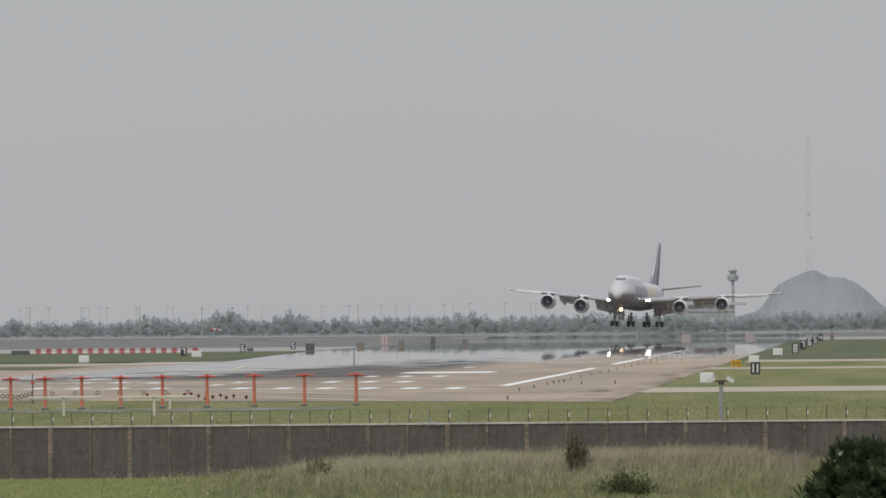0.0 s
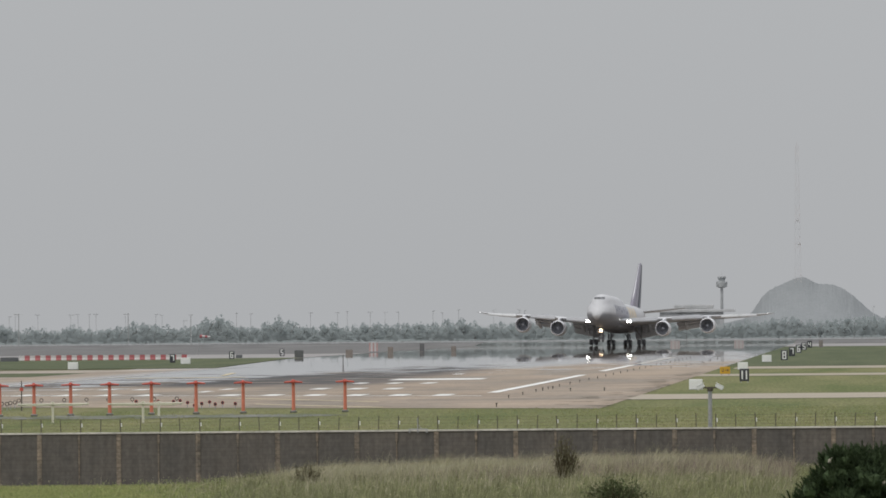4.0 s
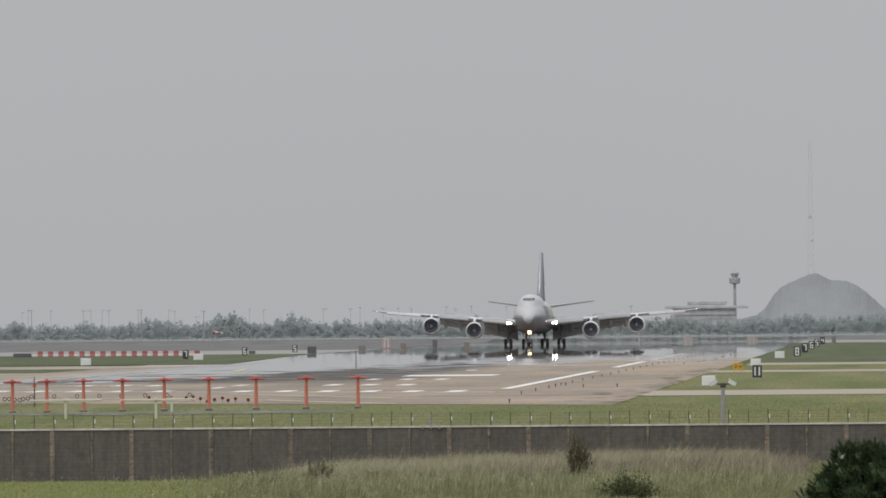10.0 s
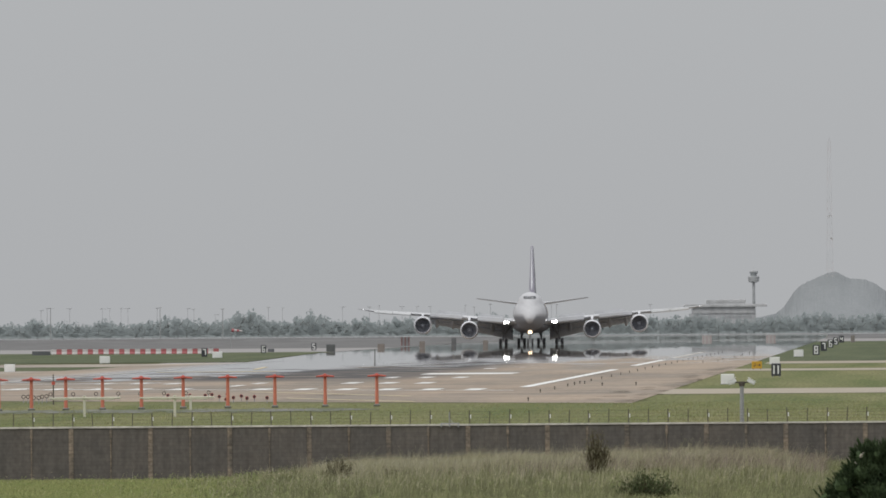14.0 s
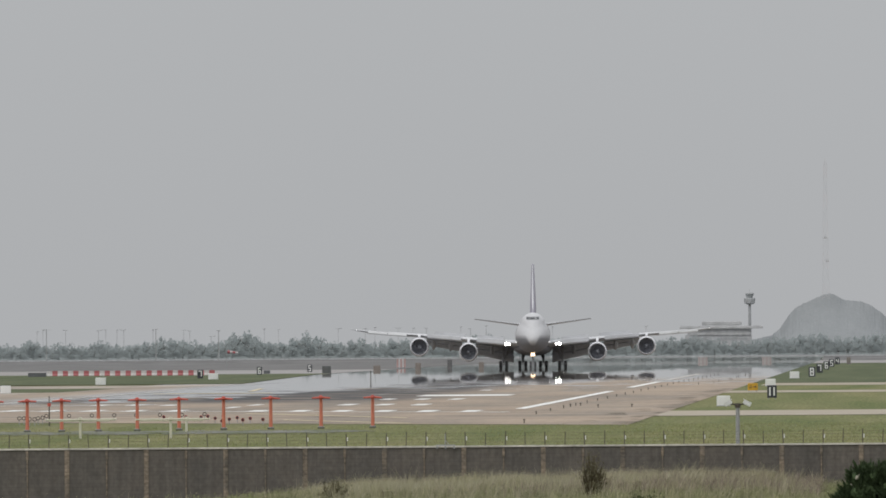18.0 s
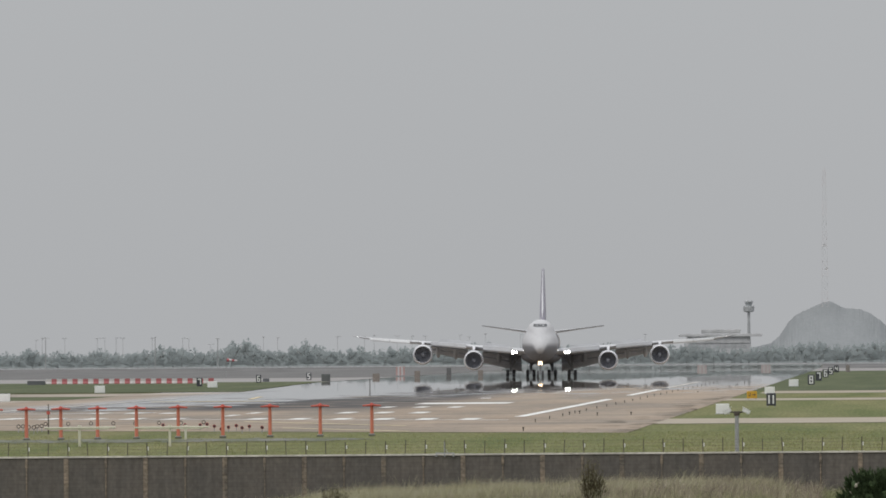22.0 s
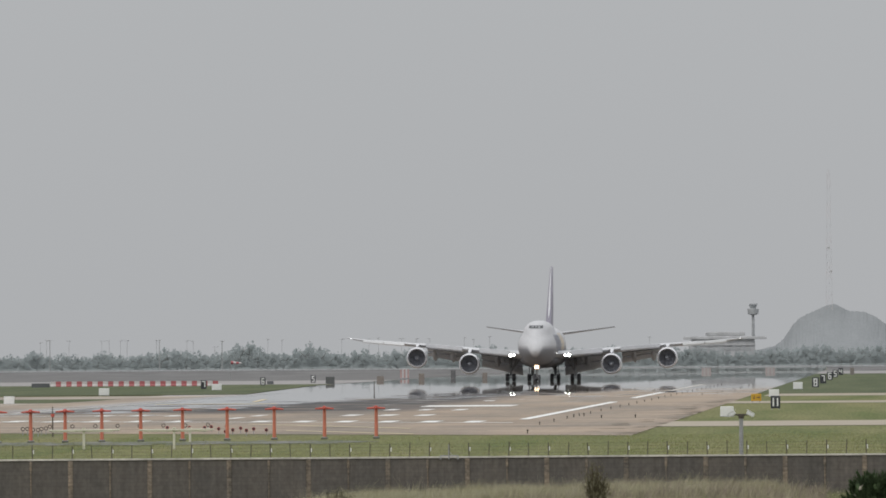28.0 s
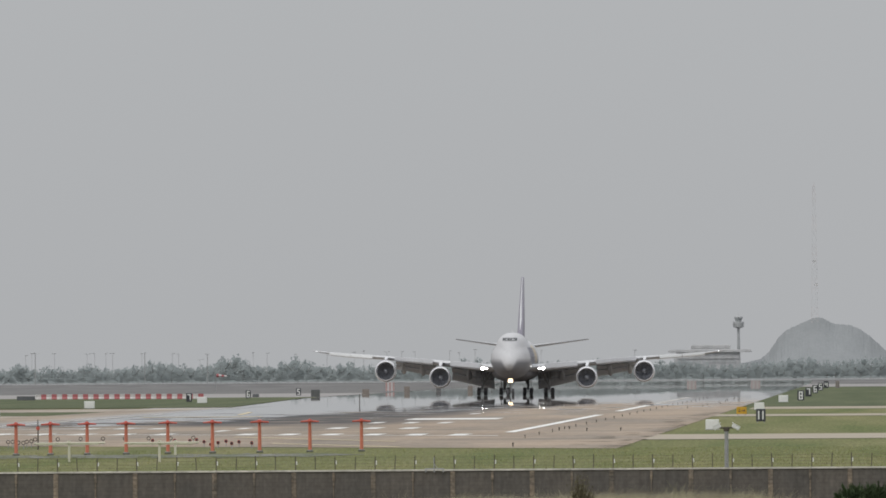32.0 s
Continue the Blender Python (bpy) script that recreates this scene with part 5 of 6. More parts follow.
# hill
def hill():
    d = 4988
    k = d / 30000
    prof = [(1270, 566), (1310, 558), (1335, 552), (1352, 538), (1370, 509), (1381, 498), (1393, 491), (1410, 483), (1428, 475), (1440, 472), (1451, 475), (1462, 482), (1470, 485), (1483, 485), (1497, 487), (1510, 492), (1522, 501), (1533, 509), (1548, 524), (1563, 539), (1580, 549), (1620, 556), (1660, 562), (1720, 572)]
    s = Shape()
    cols, rows_ = 420, 22
    pts = []
    for j in range(rows_):
        v = j / (rows_ - 1)
        for i in range(cols):
            px = 1270 + 450 * i / (cols - 1)
            for (a, p), (b, q) in zip(prof, prof[1:]):
                if a <= px <= b:
                    lv = p + (q - p) * (px - a) / (b - a)
            z = 6.53 + (521.4 - 0.93 * lv - 0.00873 * (px - 784)) * k
            dome = 0.9 + 11.5 * max(0, 1 - ((px - 1452) / 125) ** 2)
            zz = 0.9 + max(0, min(z, dome + (z - dome) * v ** 4) - 0.9) * math.sin(v * math.pi / 2)
            rough = noise.noise((px * 0.09, j * 0.25, 3)) * 0.18 + noise.noise((px * 0.35, j * 0.5, 9)) * 0.17
            pts.append((place(px, d), 4972 + 22 * v, zz + rough * min(1, v * 1.5)))
    s.v = pts
    s.f = [(j * cols + i, j * cols + i + 1, (j + 1) * cols + i + 1, (j + 1) * cols + i) for j in range(rows_ - 1) for i in range(cols - 1)]
    tagged(part("backdrop_hill", s, HILLM, smooth=True), "rounded wooded hill, haze painted into its blue-grey", "hill", kind="structure")


hill()


# long terminal building beside the tower
def terminal():
    d = 4980
    k = d / 30000
    lvl = lambda y: 6.53 + (561 - y - 4.0) * k - 0.93
    xm = place(1243, d)
    ob = base("terminal_building", pose(xm, d, 0.93), "long hazy grey terminal frame with two flat roofs on columns", "building")
    at = lambda px: (px - 1243) * k
    part("wall", Shape().box((at(1243), 1.5, lvl(552) / 2), (at(1302) - at(1184), 3, lvl(552))), FARTRUSS, ob)
    part("roof", Shape().box(((at(1214) + at(1284)) / 2, 1.0, (lvl(528) + lvl(535)) / 2), (at(1284) - at(1214), 4, lvl(528) - lvl(535)), bevel=0.2), FARTRUSS, ob)
    part("lower_roof", Shape().box(((at(1174) + at(1322)) / 2, 1.0, (lvl(536) + lvl(541)) / 2), (at(1322) - at(1174), 4, lvl(536) - lvl(541)), bevel=0.2), FARTRUSS, ob)
    part("glazing", Shape().box(((at(1190) + at(1300)) / 2, 1.2, (lvl(541) + lvl(552)) / 2), (at(1300) - at(1190), 3, lvl(541) - lvl(552))), FARTRUSS, ob, "glazed front, paled for the haze")
    for i in range(13):
        px = 1189 + i * 9.1
        part("column", Shape().box((at(px), 0.6, (lvl(541) + lvl(552)) / 2), (0.22, 0.3, lvl(541) - lvl(552))), FARTRUSS, ob)
    for i in range(12):
        part("window", Shape().box((at(1192 + i * 9), -0.04, lvl(558)), (1.1, 0.1, 0.9)), FARPANE, ob)


terminal()
# perimeter fence line in front of the far trees
s = Shape()
for i in range(240):
    px = -60 + i * 7.1
    x = place(px, 4945)
    s.rod((x, 4945, 0.9), (x, 4945, 1.45), 0.035, n=4)
s.box((place(790, 4945), 4945, 1.2), (280, 0.06, 0.3))
tagged(part("far_perimeter_fence", s, FARSTEEL), "pale far perimeter fence", "fence", kind="structure")


# ---- perimeter wall with its fence posts ----
WALL_Y, WALL_TOP, WALL_FOOT = 853.0, 1.17, -1.75
PITCH = 70.3 * WALL_Y / 30000


def wall_x(px):
    return (px - 1551) / 30000 * WALL_Y


wall = base("wall_perimeter", pose(0, WALL_Y, 0), "long dark concrete perimeter wall with stained pilasters", "wall", kind="structure")
first, count = -2, 27
panel_mesh = Shape().box((0, 0, (WALL_TOP - 0.06 + WALL_FOOT) / 2), (PITCH - 0.012, 0.25, WALL_TOP - 0.06 - WALL_FOOT), bevel=0.012).mesh("panel", WALLM)
coping_mesh = Shape().box((0, 0, WALL_TOP - 0.02), (PITCH - 0.004, 0.36, 0.085), bevel=0.012).mesh("coping", COPING)
pil_wide = Shape().box((0, -0.14, (WALL_TOP - 0.08 + WALL_FOOT) / 2), (0.24, 0.04, WALL_TOP - 0.08 - WALL_FOOT), bevel=0.015).mesh("pilaster", PILAS)
pil_thin = Shape().box((0, -0.15, (WALL_TOP - 0.08 + WALL_FOOT) / 2), (0.07, 0.04, WALL_TOP - 0.08 - WALL_FOOT), bevel=0.015).mesh("pilaster", PILAS)
pil_short = Shape().box((0, -0.15, WALL_TOP - 0.35), (0.13, 0.04, 0.4), bevel=0.015).mesh("stain_patch", PILAS)
for i in range(first, count):
    x = wall_x(88 + 70.3 * i)
    for me, dx in ((panel_mesh, PITCH / 2), (coping_mesh, PITCH / 2)):
        o = new(me.name, me)
        o.parent = wall
        o.location = (x + dx, 0, 0)
    o = new("pilaster", pil_wide if i % 2 == 0 else pil_thin)
    o.parent = wall
    o.location = (x, 0, 0)
    if i % 2:
        o = new("pilaster_head", pil_short)
        o.parent = wall
        o.location = (x, -0.02, 0)
rf = random.Random(21)
for i in range(first * 2, count * 2):
    x = wall_x(91 + 35.15 * i)
    main = i % 2 == 0
    lean = rf.uniform(-0.05, 0.05)
    ob = base("fence_post", pose(x, WALL_Y + 0.05, WALL_TOP + 0.022, 0, degrees_lean := math.degrees(lean), 0), "thin rusty steel fence post on the wall" if not main else "rusty steel fence post with a white insulator", "fence post", "wall fence posts")
    h = 0.68 + rf.uniform(-0.04, 0.05)
    part("post", Shape().box((0, 0, h / 2), (0.052 if main else 0.042, 0.05, h), bevel=0.008), POSTM, ob)
    if main:
        part("insulator", Shape().box((0.06, -0.05, 0.36), (0.05, 0.05, 0.20), bevel=0.015), WHITEM, ob, "white plastic insulator")
s = Shape()
for z in (0.18, 0.34, 0.5, 0.64):
    s.rod((wall_x(-60), WALL_Y + 0.05, WALL_TOP + z), (wall_x(1640), WALL_Y + 0.05, WALL_TOP + z), 0.004, n=4, caps=False)
tagged(part("fence_wire", s, POSTM), "thin rusty wires strung between fence posts", "fence wire", kind="stuff")


# camera mast inside the wall
def camera_mast():
    x, y = wall_x(1276) * 860 / 853, 860
    z0 = land(x, y)
    top = 3.02
    ob = base("camera_mast", pose(x, y, z0), "grey steel mast with two white security cameras", "security camera")
    h = top - z0
    part("pole", Shape().rod((0, 0, 0), (0, 0, h), 0.12, 0.10, 14), GALV, ob, smooth=True)
    part("collar", Shape().rod((0, 0, h - 0.05), (0, 0, h + 0.12), 0.15, n=14), POSTM, ob)
    part("bracket", Shape().box((0, 0, h + 0.13), (0.36, 0.12, 0.1), bevel=0.03), POSTM, ob)
    for sx in (-1, 1):
        t = Matrix.Rotation(sx * radians(28), 3, "Y")
        cam_ob = part("camera_housing", Shape().box((sx * 0.48, -0.05, h + 0.17), (0.42, 0.24, 0.20), t, 0.04), WHITEM, ob, "white security camera housing")
        part("arm", Shape().rod((sx * 0.15, 0, h + 0.12), (sx * 0.36, 0, h + 0.16), 0.04, n=8), POSTM, cam_ob)
        part("sunshield", Shape().box((sx * 0.50, -0.05, h + 0.285), (0.48, 0.28, 0.03), t, 0.01), WHITEM, cam_ob)


camera_mast()
# sensor bracket on the coping
ob = base("wall_sensor", pose(wall_x(758), WALL_Y, WALL_TOP + 0.022), "small grey sensors on a bracket over the wall", "sensor")
part("post", Shape().box((0, 0, 0.3), (0.04, 0.04, 0.6)), GALV, ob)
part("crossbar", Shape().box((0.03, -0.12, 0.03), (0.95, 0.04, 0.05)), GALV, ob)
part("brace", Shape().rod((0.02, 0, 0.26), (0.20, 0, 0.02), 0.016, n=6), GALV, ob)
for dx in (-0.4, 0.02, 0.46):
    part("sensor_head", Shape().box((dx, -0.24, -0.08), (0.09, 0.12, 0.16), bevel=0.02), GALV, ob, "grey sensor head")

# ---- rough grass in front of the wall ----
BLADE = material("meadow_grass_blades", (0.295, 0.292, 0.165), 0.85, vary=0.28, scale=0.9, fine=5, second=(0.205, 0.216, 0.112), spec=0.1, island=0.45)
STRAW = material("straw_reed_blades", (0.43, 0.395, 0.305), 0.85, vary=0.12, scale=0.3, second=(0.30, 0.285, 0.16), spec=0.1, island=0.25)
GREENBLADE = material("short_green_grass_blades", (0.250, 0.300, 0.112), 0.85, vary=0.2, scale=0.5, fine=5, second=(0.34, 0.335, 0.155), spec=0.1, island=0.25)
TUFT = material("dark_grass_tufts", (0.225, 0.228, 0.13), 0.85, vary=0.2, scale=0.4, spec=0.1, island=0.25)
SHRUB = material("dark_shrub_leaves", (0.075, 0.095, 0.040), 0.8, vary=0.2, scale=1.5, spec=0.2, island=0.35)
OLIVE = material("olive_brown_twigs", (0.165, 0.152, 0.092), 0.9, vary=0.2, scale=1.5, spec=0.1, island=0.3)
DRYSHRUB = material("dry_brown_shrub_stems", (0.115, 0.095, 0.060), 0.9, vary=0.2, scale=1.5, spec=0.1, island=0.3)


def blades(name, mat, label, count, pick, seed, high, wide, lean):
    r = random.Random(seed)
    vs, fs = [], []
    for _ in range(count):
        px, y = pick(r)
        x = (px - 1551) / 30000 * y
        z = land(x, y)
        h = high(px, y, r)
        w = wide * r.uniform(0.6, 1.3)
        a = r.uniform(-0.6, 0.6)
        bx = lean * h * r.gauss(0.3, 0.65)
        by = h * r.uniform(-0.3, 0.3)
        k = len(vs)
        c, s_ = math.cos(a) * w, math.sin(a) * w
        vs += [(x - c, y - s_, z - 0.03), (x + c, y + s_, z - 0.03), (x + c * 0.7 + bx * 0.4, y + s_ + by * 0.4, z + h * 0.62), (x - c * 0.7 + bx * 0.4, y - s_ + by * 0.4, z + h * 0.62), (x + bx, y + by, z + h)]
        fs += [(k, k + 1, k + 2, k + 3), (k + 3, k + 2, k + 4)]
    s = Shape()
    s.v, s.f = vs, fs
    return tagged(part(name, s, mat), label, "grass", kind="stuff")


def tuft(r):
    """A place in one of many small tufts."""
    while True:
        k = r.randrange(290)
        px, y = 130 + (k * 137.5) % 1430, 705 + (k * 61.8) % 138
        if r.random() < smoothstep(200, 560, px):
            break
    return px + r.gauss(0, 7), y + r.gauss(0, 0.8)


def thinned(r, a, b, none, full):
    """A place across, ever rarer from full to none."""
    while True:
        px = r.uniform(a, b)
        if r.random() < 0.06 + 0.94 * smoothstep(none, full, px):
            return px


def clumpy(px, y):
    return 0.5 + 0.5 * noise.noise((px * 0.012, y * 0.05, 1.0)) + 0.35 * noise.noise((px * 0.05, y * 0.15, 5.0))


blades("meadow_grass", BLADE, "tall uneven summer meadow grass", 185000, lambda r: (thinned(r, -60, 1640, 260, 680), 700 + 148 * r.random() ** 0.8), 31,
       lambda px, y, r: (0.18 + 0.40 * clumpy(px, y)) * r.uniform(0.5, 1.25) * (0.35 + 0.65 * smoothstep(300, 520, px)), 0.0085, 0.35)
blades("reed_grass", STRAW, "straw-coloured tall reed grass leaning in the wind", 40000, lambda r: (r.uniform(420, 1420), 812 + 38 * r.random()), 32,
       lambda px, y, r: r.uniform(0.35, 1.15) * (0.55 + 0.5 * clumpy(px, y)) * smoothstep(380, 620, px) * (1 - 0.75 * smoothstep(1320, 1400, px)) + 0.1, 0.0075, 0.6)
DUSK = material("dusky_grass_plumes", (0.200, 0.165, 0.145), 0.9, vary=0.2, scale=0.5, second=(0.290, 0.240, 0.185), spec=0.05, island=0.35)
blades("plume_grass", DUSK, "dusky brown grass plumes leaning over the meadow's crest", 11000, lambda r: (thinned(r, 560, 1420, 700, 1150), 780 + 68 * r.random()), 37,
       lambda px, y, r: r.uniform(0.5, 1.25) * (0.45 + 0.7 * clumpy(px * 1.5, y)), 0.0085, 0.6)
blades("short_grass", GREENBLADE, "short bright green grass at the wall's foot", 90000, lambda r: (640 - thinned(r, -60, 700, 0, 420), 700 + 150 * r.random()), 33,
       lambda px, y, r: r.uniform(0.05, 0.19), 0.011, 0.25)

FIELDBLADE = material("airfield_grass_blades", (0.215, 0.240, 0.100), 0.85, vary=0.25, scale=0.25, fine=6, stretch=(1, 0.15, 1), second=(0.310, 0.290, 0.150), spec=0.05, island=0.3)
blades("airfield_grass", FIELDBLADE, "short airfield grass, green with straw patches", 70000, lambda r: (r.uniform(-60, 1640) if r.random() < 0.72 else r.uniform(1040, 1640), 870 + 420 * r.random() ** 1.9), 36,
       lambda px, y, r: r.uniform(0.04, 0.13) * (0.4 + 0.8 * clumpy(px * 1.4, y * 0.2)), 0.014, 0.4)
blades("grass_stalks", STRAW, "single tall seed stalks above the meadow", 9000, lambda r: (thinned(r, 120, 1420, 240, 620), 715 + 135 * r.random() ** 0.55), 34,
       lambda px, y, r: r.uniform(0.45, 1.35) * (0.6 + 0.7 * clumpy(px * 2, y)) * (0.5 + 0.5 * smoothstep(380, 620, px)), 0.007, 0.5)
blades("meadow_tufts", TUFT, "dark green tufts among the meadow grass", 22000, lambda r: tuft(r), 35,
       lambda px, y, r: r.uniform(0.35, 0.8) * (0.4 + 0.6 * smoothstep(300, 520, px)), 0.009, 0.3)


def weeds(name, mat, label, count, pick, seed, low, high, size):
    """Small leaves and seed heads at all angles, in loose clumps."""
    r = random.Random(seed)
    s = Shape()
    while len(s.f) < count:
        px, y = pick(r)
        if r.random() > 0.15 + 1.1 * max(0, noise.noise((px * 0.03, y * 0.12, seed))):
            continue
        x = (px - 1551) / 30000 * y
        for _ in range(3):
            e = size * r.uniform(0.5, 1.4)
            p = Vector((x + r.gauss(0, 0.09), y + r.gauss(0, 0.2), land(x, y) + r.uniform(low, high)))
            t = Euler((r.uniform(0, 6.3), r.uniform(0, 6.3), r.uniform(0, 6.3))).to_matrix()
            s.add([p + t @ Vector(q) * e for q in ((-1, 0, 0), (0, -0.5, 0.15), (1.2, 0, 0), (0, 0.5, 0.15))], [(0, 1, 2, 3)])
    return tagged(part(name, s, mat), label, "weeds", kind="stuff")


WEED = material("meadow_weed_leaves", (0.185, 0.225, 0.095), 0.8, vary=0.25, scale=0.8, fine=5, second=(0.270, 0.285, 0.130), spec=0.15, island=0.4)
SEED = material("pale_seed_heads", (0.52, 0.47, 0.34), 0.85, vary=0.2, scale=1.0, second=(0.40, 0.36, 0.24), spec=0.1, island=0.3)
weeds("meadow_weeds", WEED, "low leafy weeds among the meadow grass", 42000, lambda r: (thinned(r, -60, 1640, 150, 560), 700 + 146 * r.random() ** 0.8), 61, 0.08, 0.42, 0.040)
weeds("seed_heads", SEED, "pale seed heads scattered over the meadow", 13000, lambda r: (thinned(r, -60, 1640, 260, 620), 700 + 148 * r.random() ** 0.7), 62, 0.12, 0.55, 0.028)
weeds("short_weeds", WEED, "low green weeds in the short grass", 5000, lambda r: (r.uniform(-60, 520), 712 + 136 * r.random()), 63, 0.02, 0.10, 0.028)


def shrub(name, px, y, wide, high, mat, label, seed, stems, leafy):
    r = random.Random(seed)
    x = (px - 1551) / 30000 * y
    ob = base(name, pose(x, y, land(x, y)), label, "shrub")
    s = Shape()
    tips = []
    for _ in range(stems):
        a = r.uniform(0, math.tau)
        q = r.random() ** 0.6
        p = Vector((math.cos(a) * q * wide / 2, math.sin(a) * q * wide / 3, high * (1 - 0.5 * q * q) * r.uniform(0.65, 1.05)))
        b = Vector((p.x * 0.3, p.y * 0.3, 0))
        m = (p + b) / 2 + Vector((r.uniform(-0.1, 0.1), 0, 0.1 * high))
        s.rod(b, m, 0.016, 0.012, 4, False).rod(m, p, 0.012, 0.005, 4, False)
        tips += [(m, 0.5), (p, 1.0), ((m + p) / 2, 0.8), (m * 0.6 + b * 0.4, 0.4)]
    part("branchwork", s, DRYSHRUB, ob)
    s = Shape()
    for _ in range(leafy):
        p, k = r.choice(tips)
        p = p + Vector((r.gauss(0, 0.12), r.gauss(0, 0.12), r.gauss(0, 0.13)))
        e = r.uniform(0.03, 0.07)
        t = Euler((r.uniform(0, 6), r.uniform(0, 6), r.uniform(0, 6))).to_matrix()
        if p.z > 0.02:
            s.add([p + t @ Vector(q) * e for q in ((-1, 0, 0), (0, -0.45, 0.1), (1.2, 0, 0), (0, 0.45, 0.1))], [(0, 1, 2, 3)])
    part("foliage", s, mat, ob)


shrub("dry_shrub", 1019, 772, 1.35, 2.4, OLIVE, "upright olive-brown wispy shrub in tall grass", 51, 130, 1000)
shrub("shrub", 1110, 708, 2.9, 1.3, SHRUB, "low spreading dark green shrub in the meadow", 52, 90, 2600)
shrub("shrub", 562, 800, 1.7, 1.25, OLIVE, "small olive shrub in tall grass", 53, 110, 700)
shrub("dry_shrub", 655, 800, 0.6, 0.6, DRYSHRUB, "small brown shrub in tall grass", 54, 20, 260)


# ---- pine close to the camera ----
NEEDLE = material("dark_pine_needles", (0.040, 0.062, 0.029), 0.75, vary=0.2, scale=6, second=(0.058, 0.084, 0.038), spec=0.12, island=0.35)
CONE = material("pale_pine_cone", (0.42, 0.39, 0.31), 0.8, vary=0.25, scale=20)
PBARK = material("pine_bark", (0.11, 0.085, 0.065), 0.9, vary=0.3, scale=8, bump=0.6)


def pine():
    r = random.Random(77)
    d = 160.0
    x = (1538 - 1551) / 30000 * d
    z0 = land(x, d)
    top = 6.53 - 234 * d / 30000
    ob = base("pine_tree", pose(x, d, z0), "dark green young pine with dense needle tufts", "tree")
    h = top - z0
    s = Shape().rod((0, 0, 0), (0.02, 0, h * 0.5), 0.13, 0.08, 10).rod((0.02, 0, h * 0.5), (0, 0, h - 0.15), 0.08, 0.015, 8)

    def reach(down):
        return 0.30 + 0.42 * min(1, down / 0.42) ** 0.55 + 0.25 * min(1, down / 1.2)

    clumps = []
    for i in range(230):
        down = 0.02 + 0.80 * r.random() if i < 170 else 0.8 + 2.6 * r.random()
        a = r.uniform(0, math.tau)
        q = reach(down) * (r.uniform(0.72, 1.0) if r.random() < 0.8 else r.uniform(0.15, 0.7)) * (0.90 + 0.10 * math.sin(5 * a + 8 * down)) - 0.13
        size = r.uniform(0.085, 0.15)
        p = Vector((math.cos(a) * q, math.sin(a) * q, h - down - size * 0.6))
        clumps.append((p, size, Vector((math.cos(a) * (0.35 + 0.6 * min(1, down)), math.sin(a) * (0.35 + 0.6 * min(1, down)), 0.85)).normalized()))
    for i in range(14):
        clumps.append((Vector((r.uniform(-0.3, 0.3), r.uniform(-0.3, 0.3), h - r.uniform(0.05, 0.16))), r.uniform(0.08, 0.12), Vector((r.uniform(-0.3, 0.3), 0, 1)).normalized()))
    cores = Shape()
    vs, fs = [], []
    for p, size, way in clumps:
        s.rod((0, 0, p.z - 0.25), p, 0.02, 0.007, 5, False)
        rings = []
        for i in range(5):
            v = 0.2 + (math.pi - 0.4) * i / 4
            rings.append([p + Vector((math.sin(v) * math.cos(u * math.tau / 7), math.sin(v) * math.sin(u * math.tau / 7), 0.9 * math.cos(v))) * size * r.uniform(0.55, 0.8) for u in range(7)])
        cores.loft(rings)
        for _ in range(20):
            g = Vector((r.gauss(0, 1), r.gauss(0, 1), r.gauss(0, 1))).normalized()
            shoot = (g * 0.8 + way * 0.75 + Vector((0, 0, 0.25))).normalized()
            root = p + g * size * 0.5
            long = size * r.uniform(0.6, 1.15)
            flat = shoot.orthogonal().normalized()
            cross = shoot.cross(flat)
            for j in range(26):
                u, a = j / 25, r.uniform(0, math.tau)
                out = flat * math.cos(a) + cross * math.sin(a)
                q = root + shoot * long * u
                w = (out * (1.0 - 0.5 * u) + shoot * (0.55 + u)).normalized()
                n = r.uniform(0.030, 0.052)
                edge = w.cross(out + Vector((0.01, 0.02, 0.03))).normalized() * 0.0048
                k = len(vs)
                vs += [tuple(q - edge), tuple(q + edge), tuple(q + w * n)]
                fs.append((k, k + 1, k + 2))
    part("trunk", s, PBARK, ob)
    part("inner_foliage", cores, NEEDLE, ob)
    s = Shape()
    s.v, s.f = vs, fs
    part("needles", s, NEEDLE, ob)
    for p, size, way in clumps[::7]:
        if p.y < 0.1:
            q = p + Vector((r.uniform(-0.05, 0.05), -size * 1.25, r.uniform(-0.02, 0.08)))
            bud = Shape().lathe((0, 0, 0), [(-0.032, 0.004), (-0.015, 0.017), (0.01, 0.019), (0.034, 0.006)], 8, "Z")
            tip = Matrix.Translation(q) @ Euler((r.uniform(-0.7, 0.7), r.uniform(-0.7, 0.7), 0)).to_matrix().to_4x4()
            bud.v = [tuple(tip @ Vector(v)) for v in bud.v]
            part("cone", bud, CONE, ob, "pale dry cone", smooth=True)


pine()


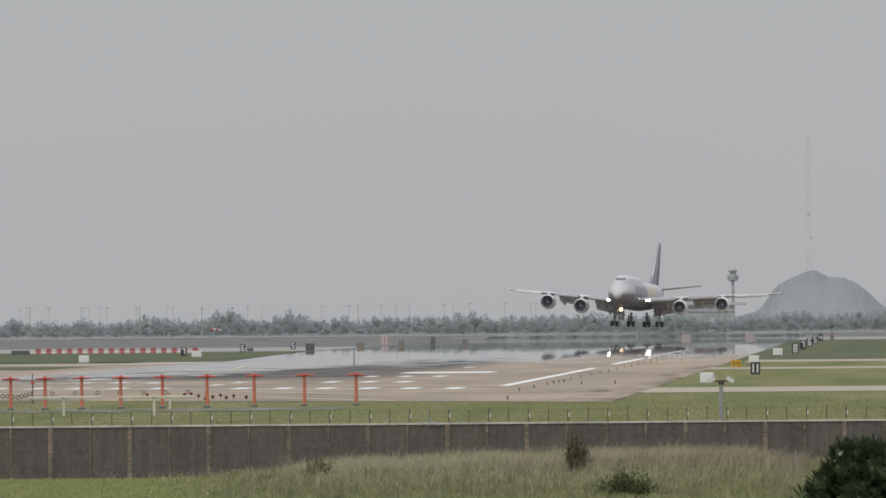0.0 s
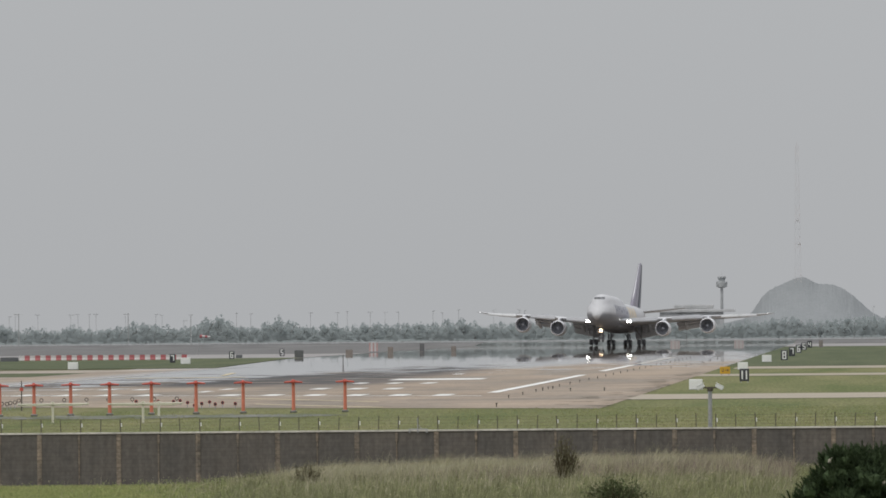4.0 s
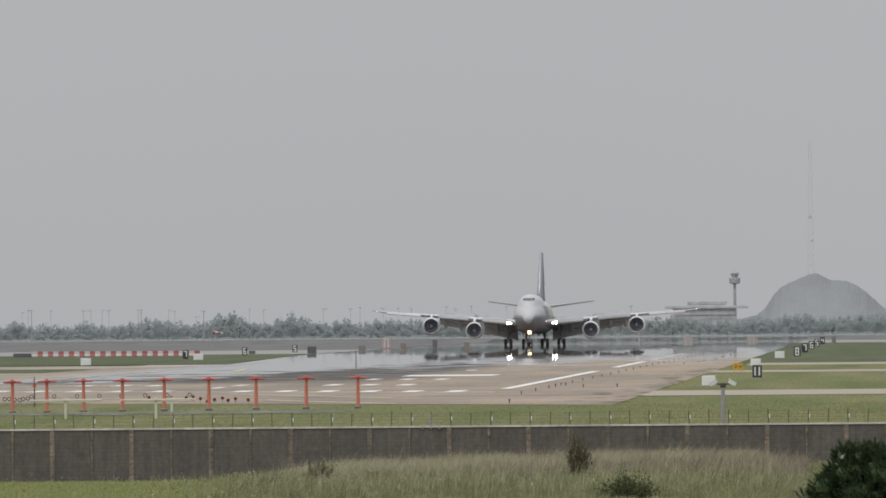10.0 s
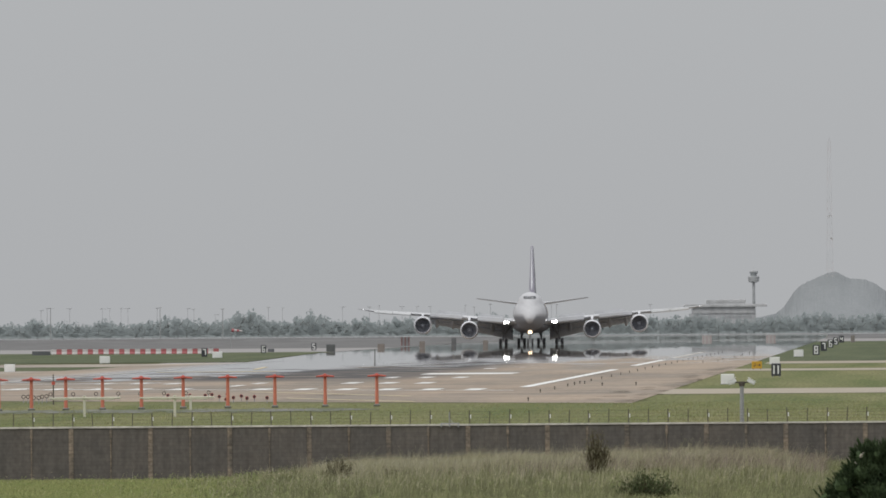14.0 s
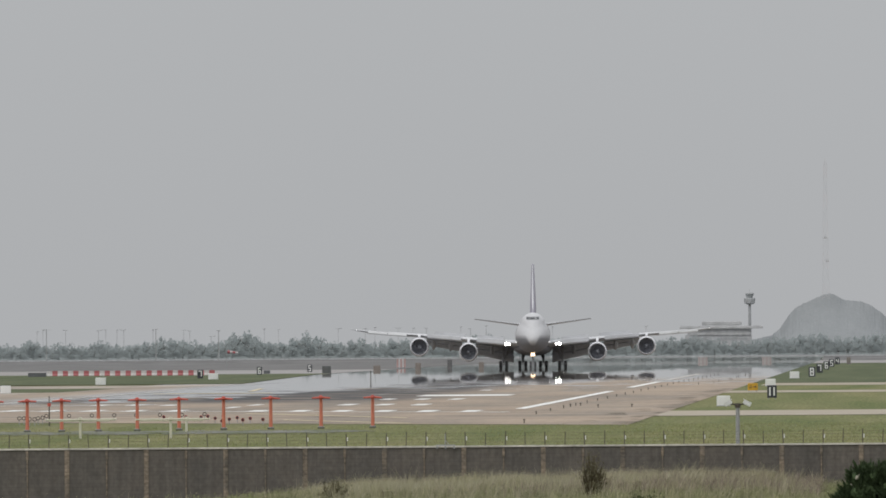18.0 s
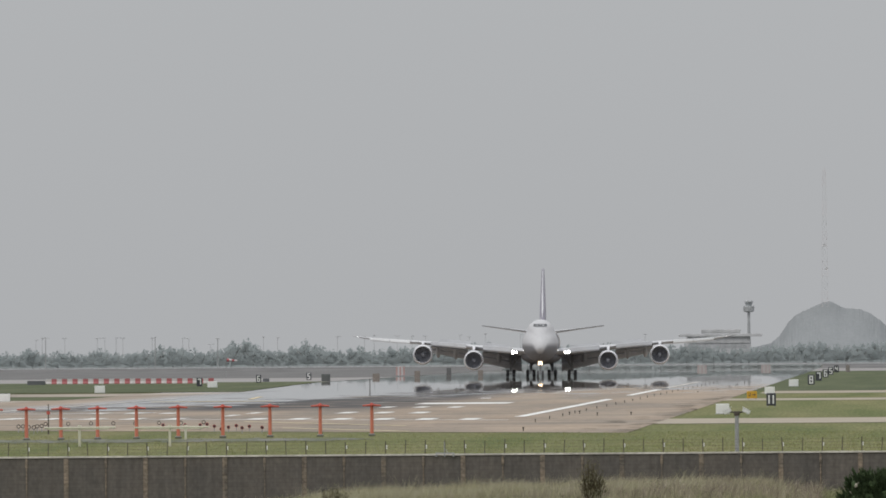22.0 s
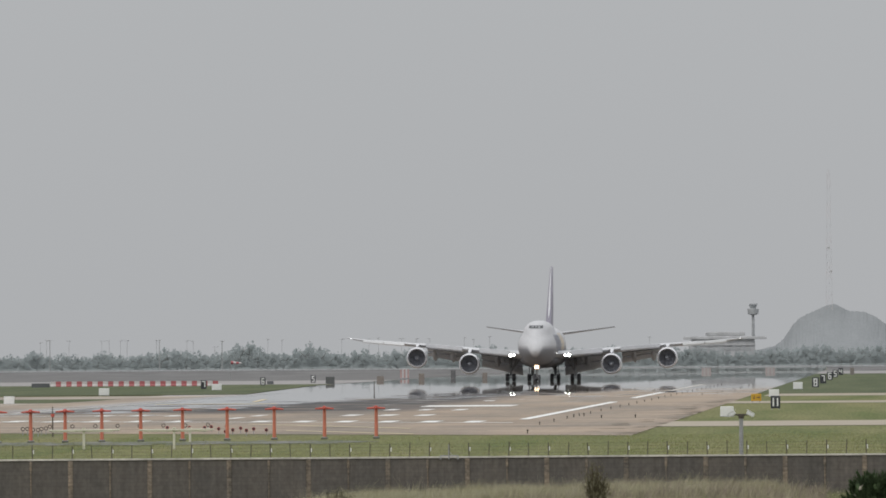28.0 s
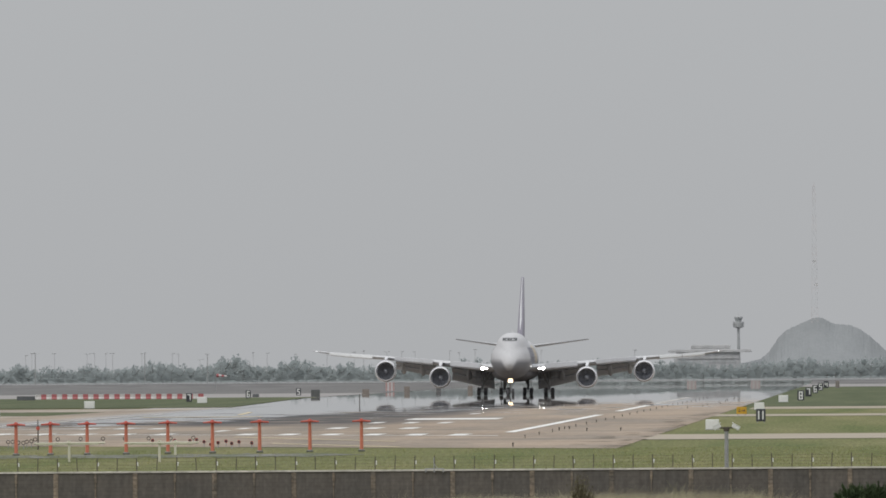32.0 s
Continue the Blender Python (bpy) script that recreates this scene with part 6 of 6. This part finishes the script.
# ---- what moves ----
# seconds, x, y, height over the runway, heading, pitch, bank
FLIGHT = [(0, -57.40, 4907.2, 3.85, 7.38, 1.30, 1.45), (0.5, -57.19, 4875.9, 3.37, 7.41, 1.37, 1.27), (1, -56.91, 4845.6, 2.88, 7.47, 1.43, 1.08),
        (1.5, -56.56, 4815.2, 2.40, 7.62, 1.50, 0.90), (2, -56.11, 4783.6, 1.93, 7.82, 1.53, 0.70), (2.5, -55.62, 4750.3, 1.45, 8.03, 1.57, 0.50),
        (3, -55.26, 4714.6, 0.98, 8.16, 1.60, 0.30), (3.5, -55.38, 4676.1, 0.92, 8.00, 1.76, 0.46), (5.5, -60.76, 4504.0, 0.70, 3.86, 2.40, 1.10),
        (6, -62.24, 4466.1, 0.58, 3.22, 2.10, 0.65), (6.5, -63.65, 4430.3, 0.54, 2.74, 1.76, 0.22), (7, -64.90, 4396.0, 0.50, 2.49, 1.42, -0.20),
        (7.5, -66.03, 4362.7, 0.47, 2.40, 1.24, -0.25), (8, -67.08, 4329.7, 0.45, 2.37, 1.06, -0.30), (8.5, -68.09, 4296.8, 0.45, 2.29, 0.92, -0.10),
        (9, -69.08, 4264.3, 0.45, 2.09, 0.78, 0.10), (9.5, -70.02, 4232.9, 0.45, 1.76, 0.54, 0.08), (10, -70.80, 4202.8, 0.45, 1.30, 0.30, 0.05),
        (10.5, -71.37, 4174.3, 0.45, 0.81, 0.24, 0.05), (11, -71.75, 4147.1, 0.45, 0.47, 0.17, 0.05), (11.5, -71.91, 4120.9, 0.45, 0.40, 0.11, 0.05),
        (12, -71.91, 4095.1, 0.45, 0.52, 0.05, 0.05), (12.5, -71.84, 4069.3, 0.45, 0.60, 0.03, -0.01), (13, -71.80, 4043.0, 0.45, 0.46, 0.02, -0.07),
        (13.5, -71.76, 4016.6, 0.45, 0.05, 0.00, -0.13), (14, -71.67, 3990.2, 0.45, -0.55, -0.01, -0.19), (14.5, -71.44, 3964.0, 0.45, -1.01, -0.03, -0.25),
        (16.5, -68.88, 3869.0, 0.45, -0.70, -0.01, -0.08), (17, -68.34, 3847.0, 0.45, -0.76, -0.01, -0.04), (17.5, -67.78, 3825.0, 0.45, -0.86, -0.00, 0.01),
        (18, -67.23, 3803.1, 0.45, -0.96, 0.00, 0.05), (18.5, -66.66, 3781.5, 0.45, -1.03, -0.01, 0.09), (19, -66.05, 3760.5, 0.45, -1.01, -0.01, 0.12),
        (19.5, -65.41, 3740.3, 0.45, -0.91, -0.02, 0.16), (20, -64.81, 3720.9, 0.45, -0.80, -0.03, 0.20), (20.5, -64.26, 3702.1, 0.45, -0.75, -0.03, 0.23),
        (21, -63.75, 3683.4, 0.45, -0.73, -0.04, 0.27), (21.5, -63.27, 3664.8, 0.45, -0.66, -0.04, 0.30), (22, -62.79, 3646.2, 0.45, -0.53, -0.05, 0.34),
        (22.5, -62.28, 3627.7, 0.45, -0.30, -0.06, 0.34), (23, -61.77, 3609.2, 0.45, 0.05, -0.07, 0.34), (23.5, -61.33, 3590.7, 0.45, 0.40, -0.08, 0.34),
        (24, -61.01, 3572.4, 0.45, 0.58, -0.08, 0.34), (24.5, -60.79, 3554.5, 0.45, 0.53, -0.09, 0.34), (25, -60.61, 3537.3, 0.45, 0.41, -0.10, 0.34),
        (25.5, -60.44, 3520.8, 0.45, 0.41, -0.10, 0.34), (27.5, -59.82, 3462.7, 0.45, 1.26, -0.11, 0.34), (28, -59.78, 3448.7, 0.45, 1.29, -0.11, 0.34),
        (28.5, -59.77, 3434.7, 0.45, 1.34, -0.11, 0.34), (29, -59.79, 3420.8, 0.45, 1.38, -0.11, 0.34), (29.5, -59.83, 3406.9, 0.45, 1.37, -0.11, 0.34),
        (30, -59.87, 3393.1, 0.45, 1.31, -0.11, 0.34), (30.5, -59.93, 3379.3, 0.45, 1.19, -0.12, 0.34), (31, -60.01, 3365.8, 0.45, 1.03, -0.12, 0.34),
        (31.5, -60.06, 3352.9, 0.45, 0.89, -0.12, 0.34), (32, -60.03, 3341.2, 0.45, 0.79, -0.12, 0.34)]
SPOIL = [(0, 0), (3.4, 0), (4.2, 44), (21.5, 44), (24, 16), (32, 12)]

RUDDER = [(0, 0), (3, 2), (6, 5), (8, 6), (10, 15), (13, 24), (14.5, 10), (17, 1), (20, 3), (22, 2), (23, 6), (24, 28), (25, 2), (28, 4), (29, 26), (30, 26), (31, 3), (32, 6)]


def motions():
    walk(jet, [(t, pose(x, y, K * land(x / K, y) + 0.03 + z, 0, 0, -turn) @ pose(0, 0, 0, -pitch, bank)) for t, x, y, z, turn, pitch, bank in FLIGHT])
    # the legs hang long in the air and sink in under the weight; the lasting drop fits the camera's view
    for ob in gears:
        nose = ob.name.startswith("nose")
        main_leg = ((0, -1.55), (2, -1.5), (2.5, -1.0), (3, -0.55), (3.5, -0.45), (5.5, -0.25), (6, -0.13), (7, -0.05), (8, 0), (32, 0))
        nose_leg = ((0, -0.6), (9, -0.5), (10, -0.1), (12, 0), (32, 0))
        walk(ob, [(t, pose(0, 0, z - 0.45)) for t, z in (nose_leg if nose else main_leg)])
    # rudder inputs keep the roll straight
    for ob, hinge in rudders:
        walk(ob, [(t, hinge @ pose(0, 0, 0, 0, 0, -a)) for t, a in RUDDER])
    for ob, hinge, tilt in spoilers:
        walk(ob, [(t, hinge @ pose(0, 0, 0, a * tilt)) for t, a in SPOIL])


motions()
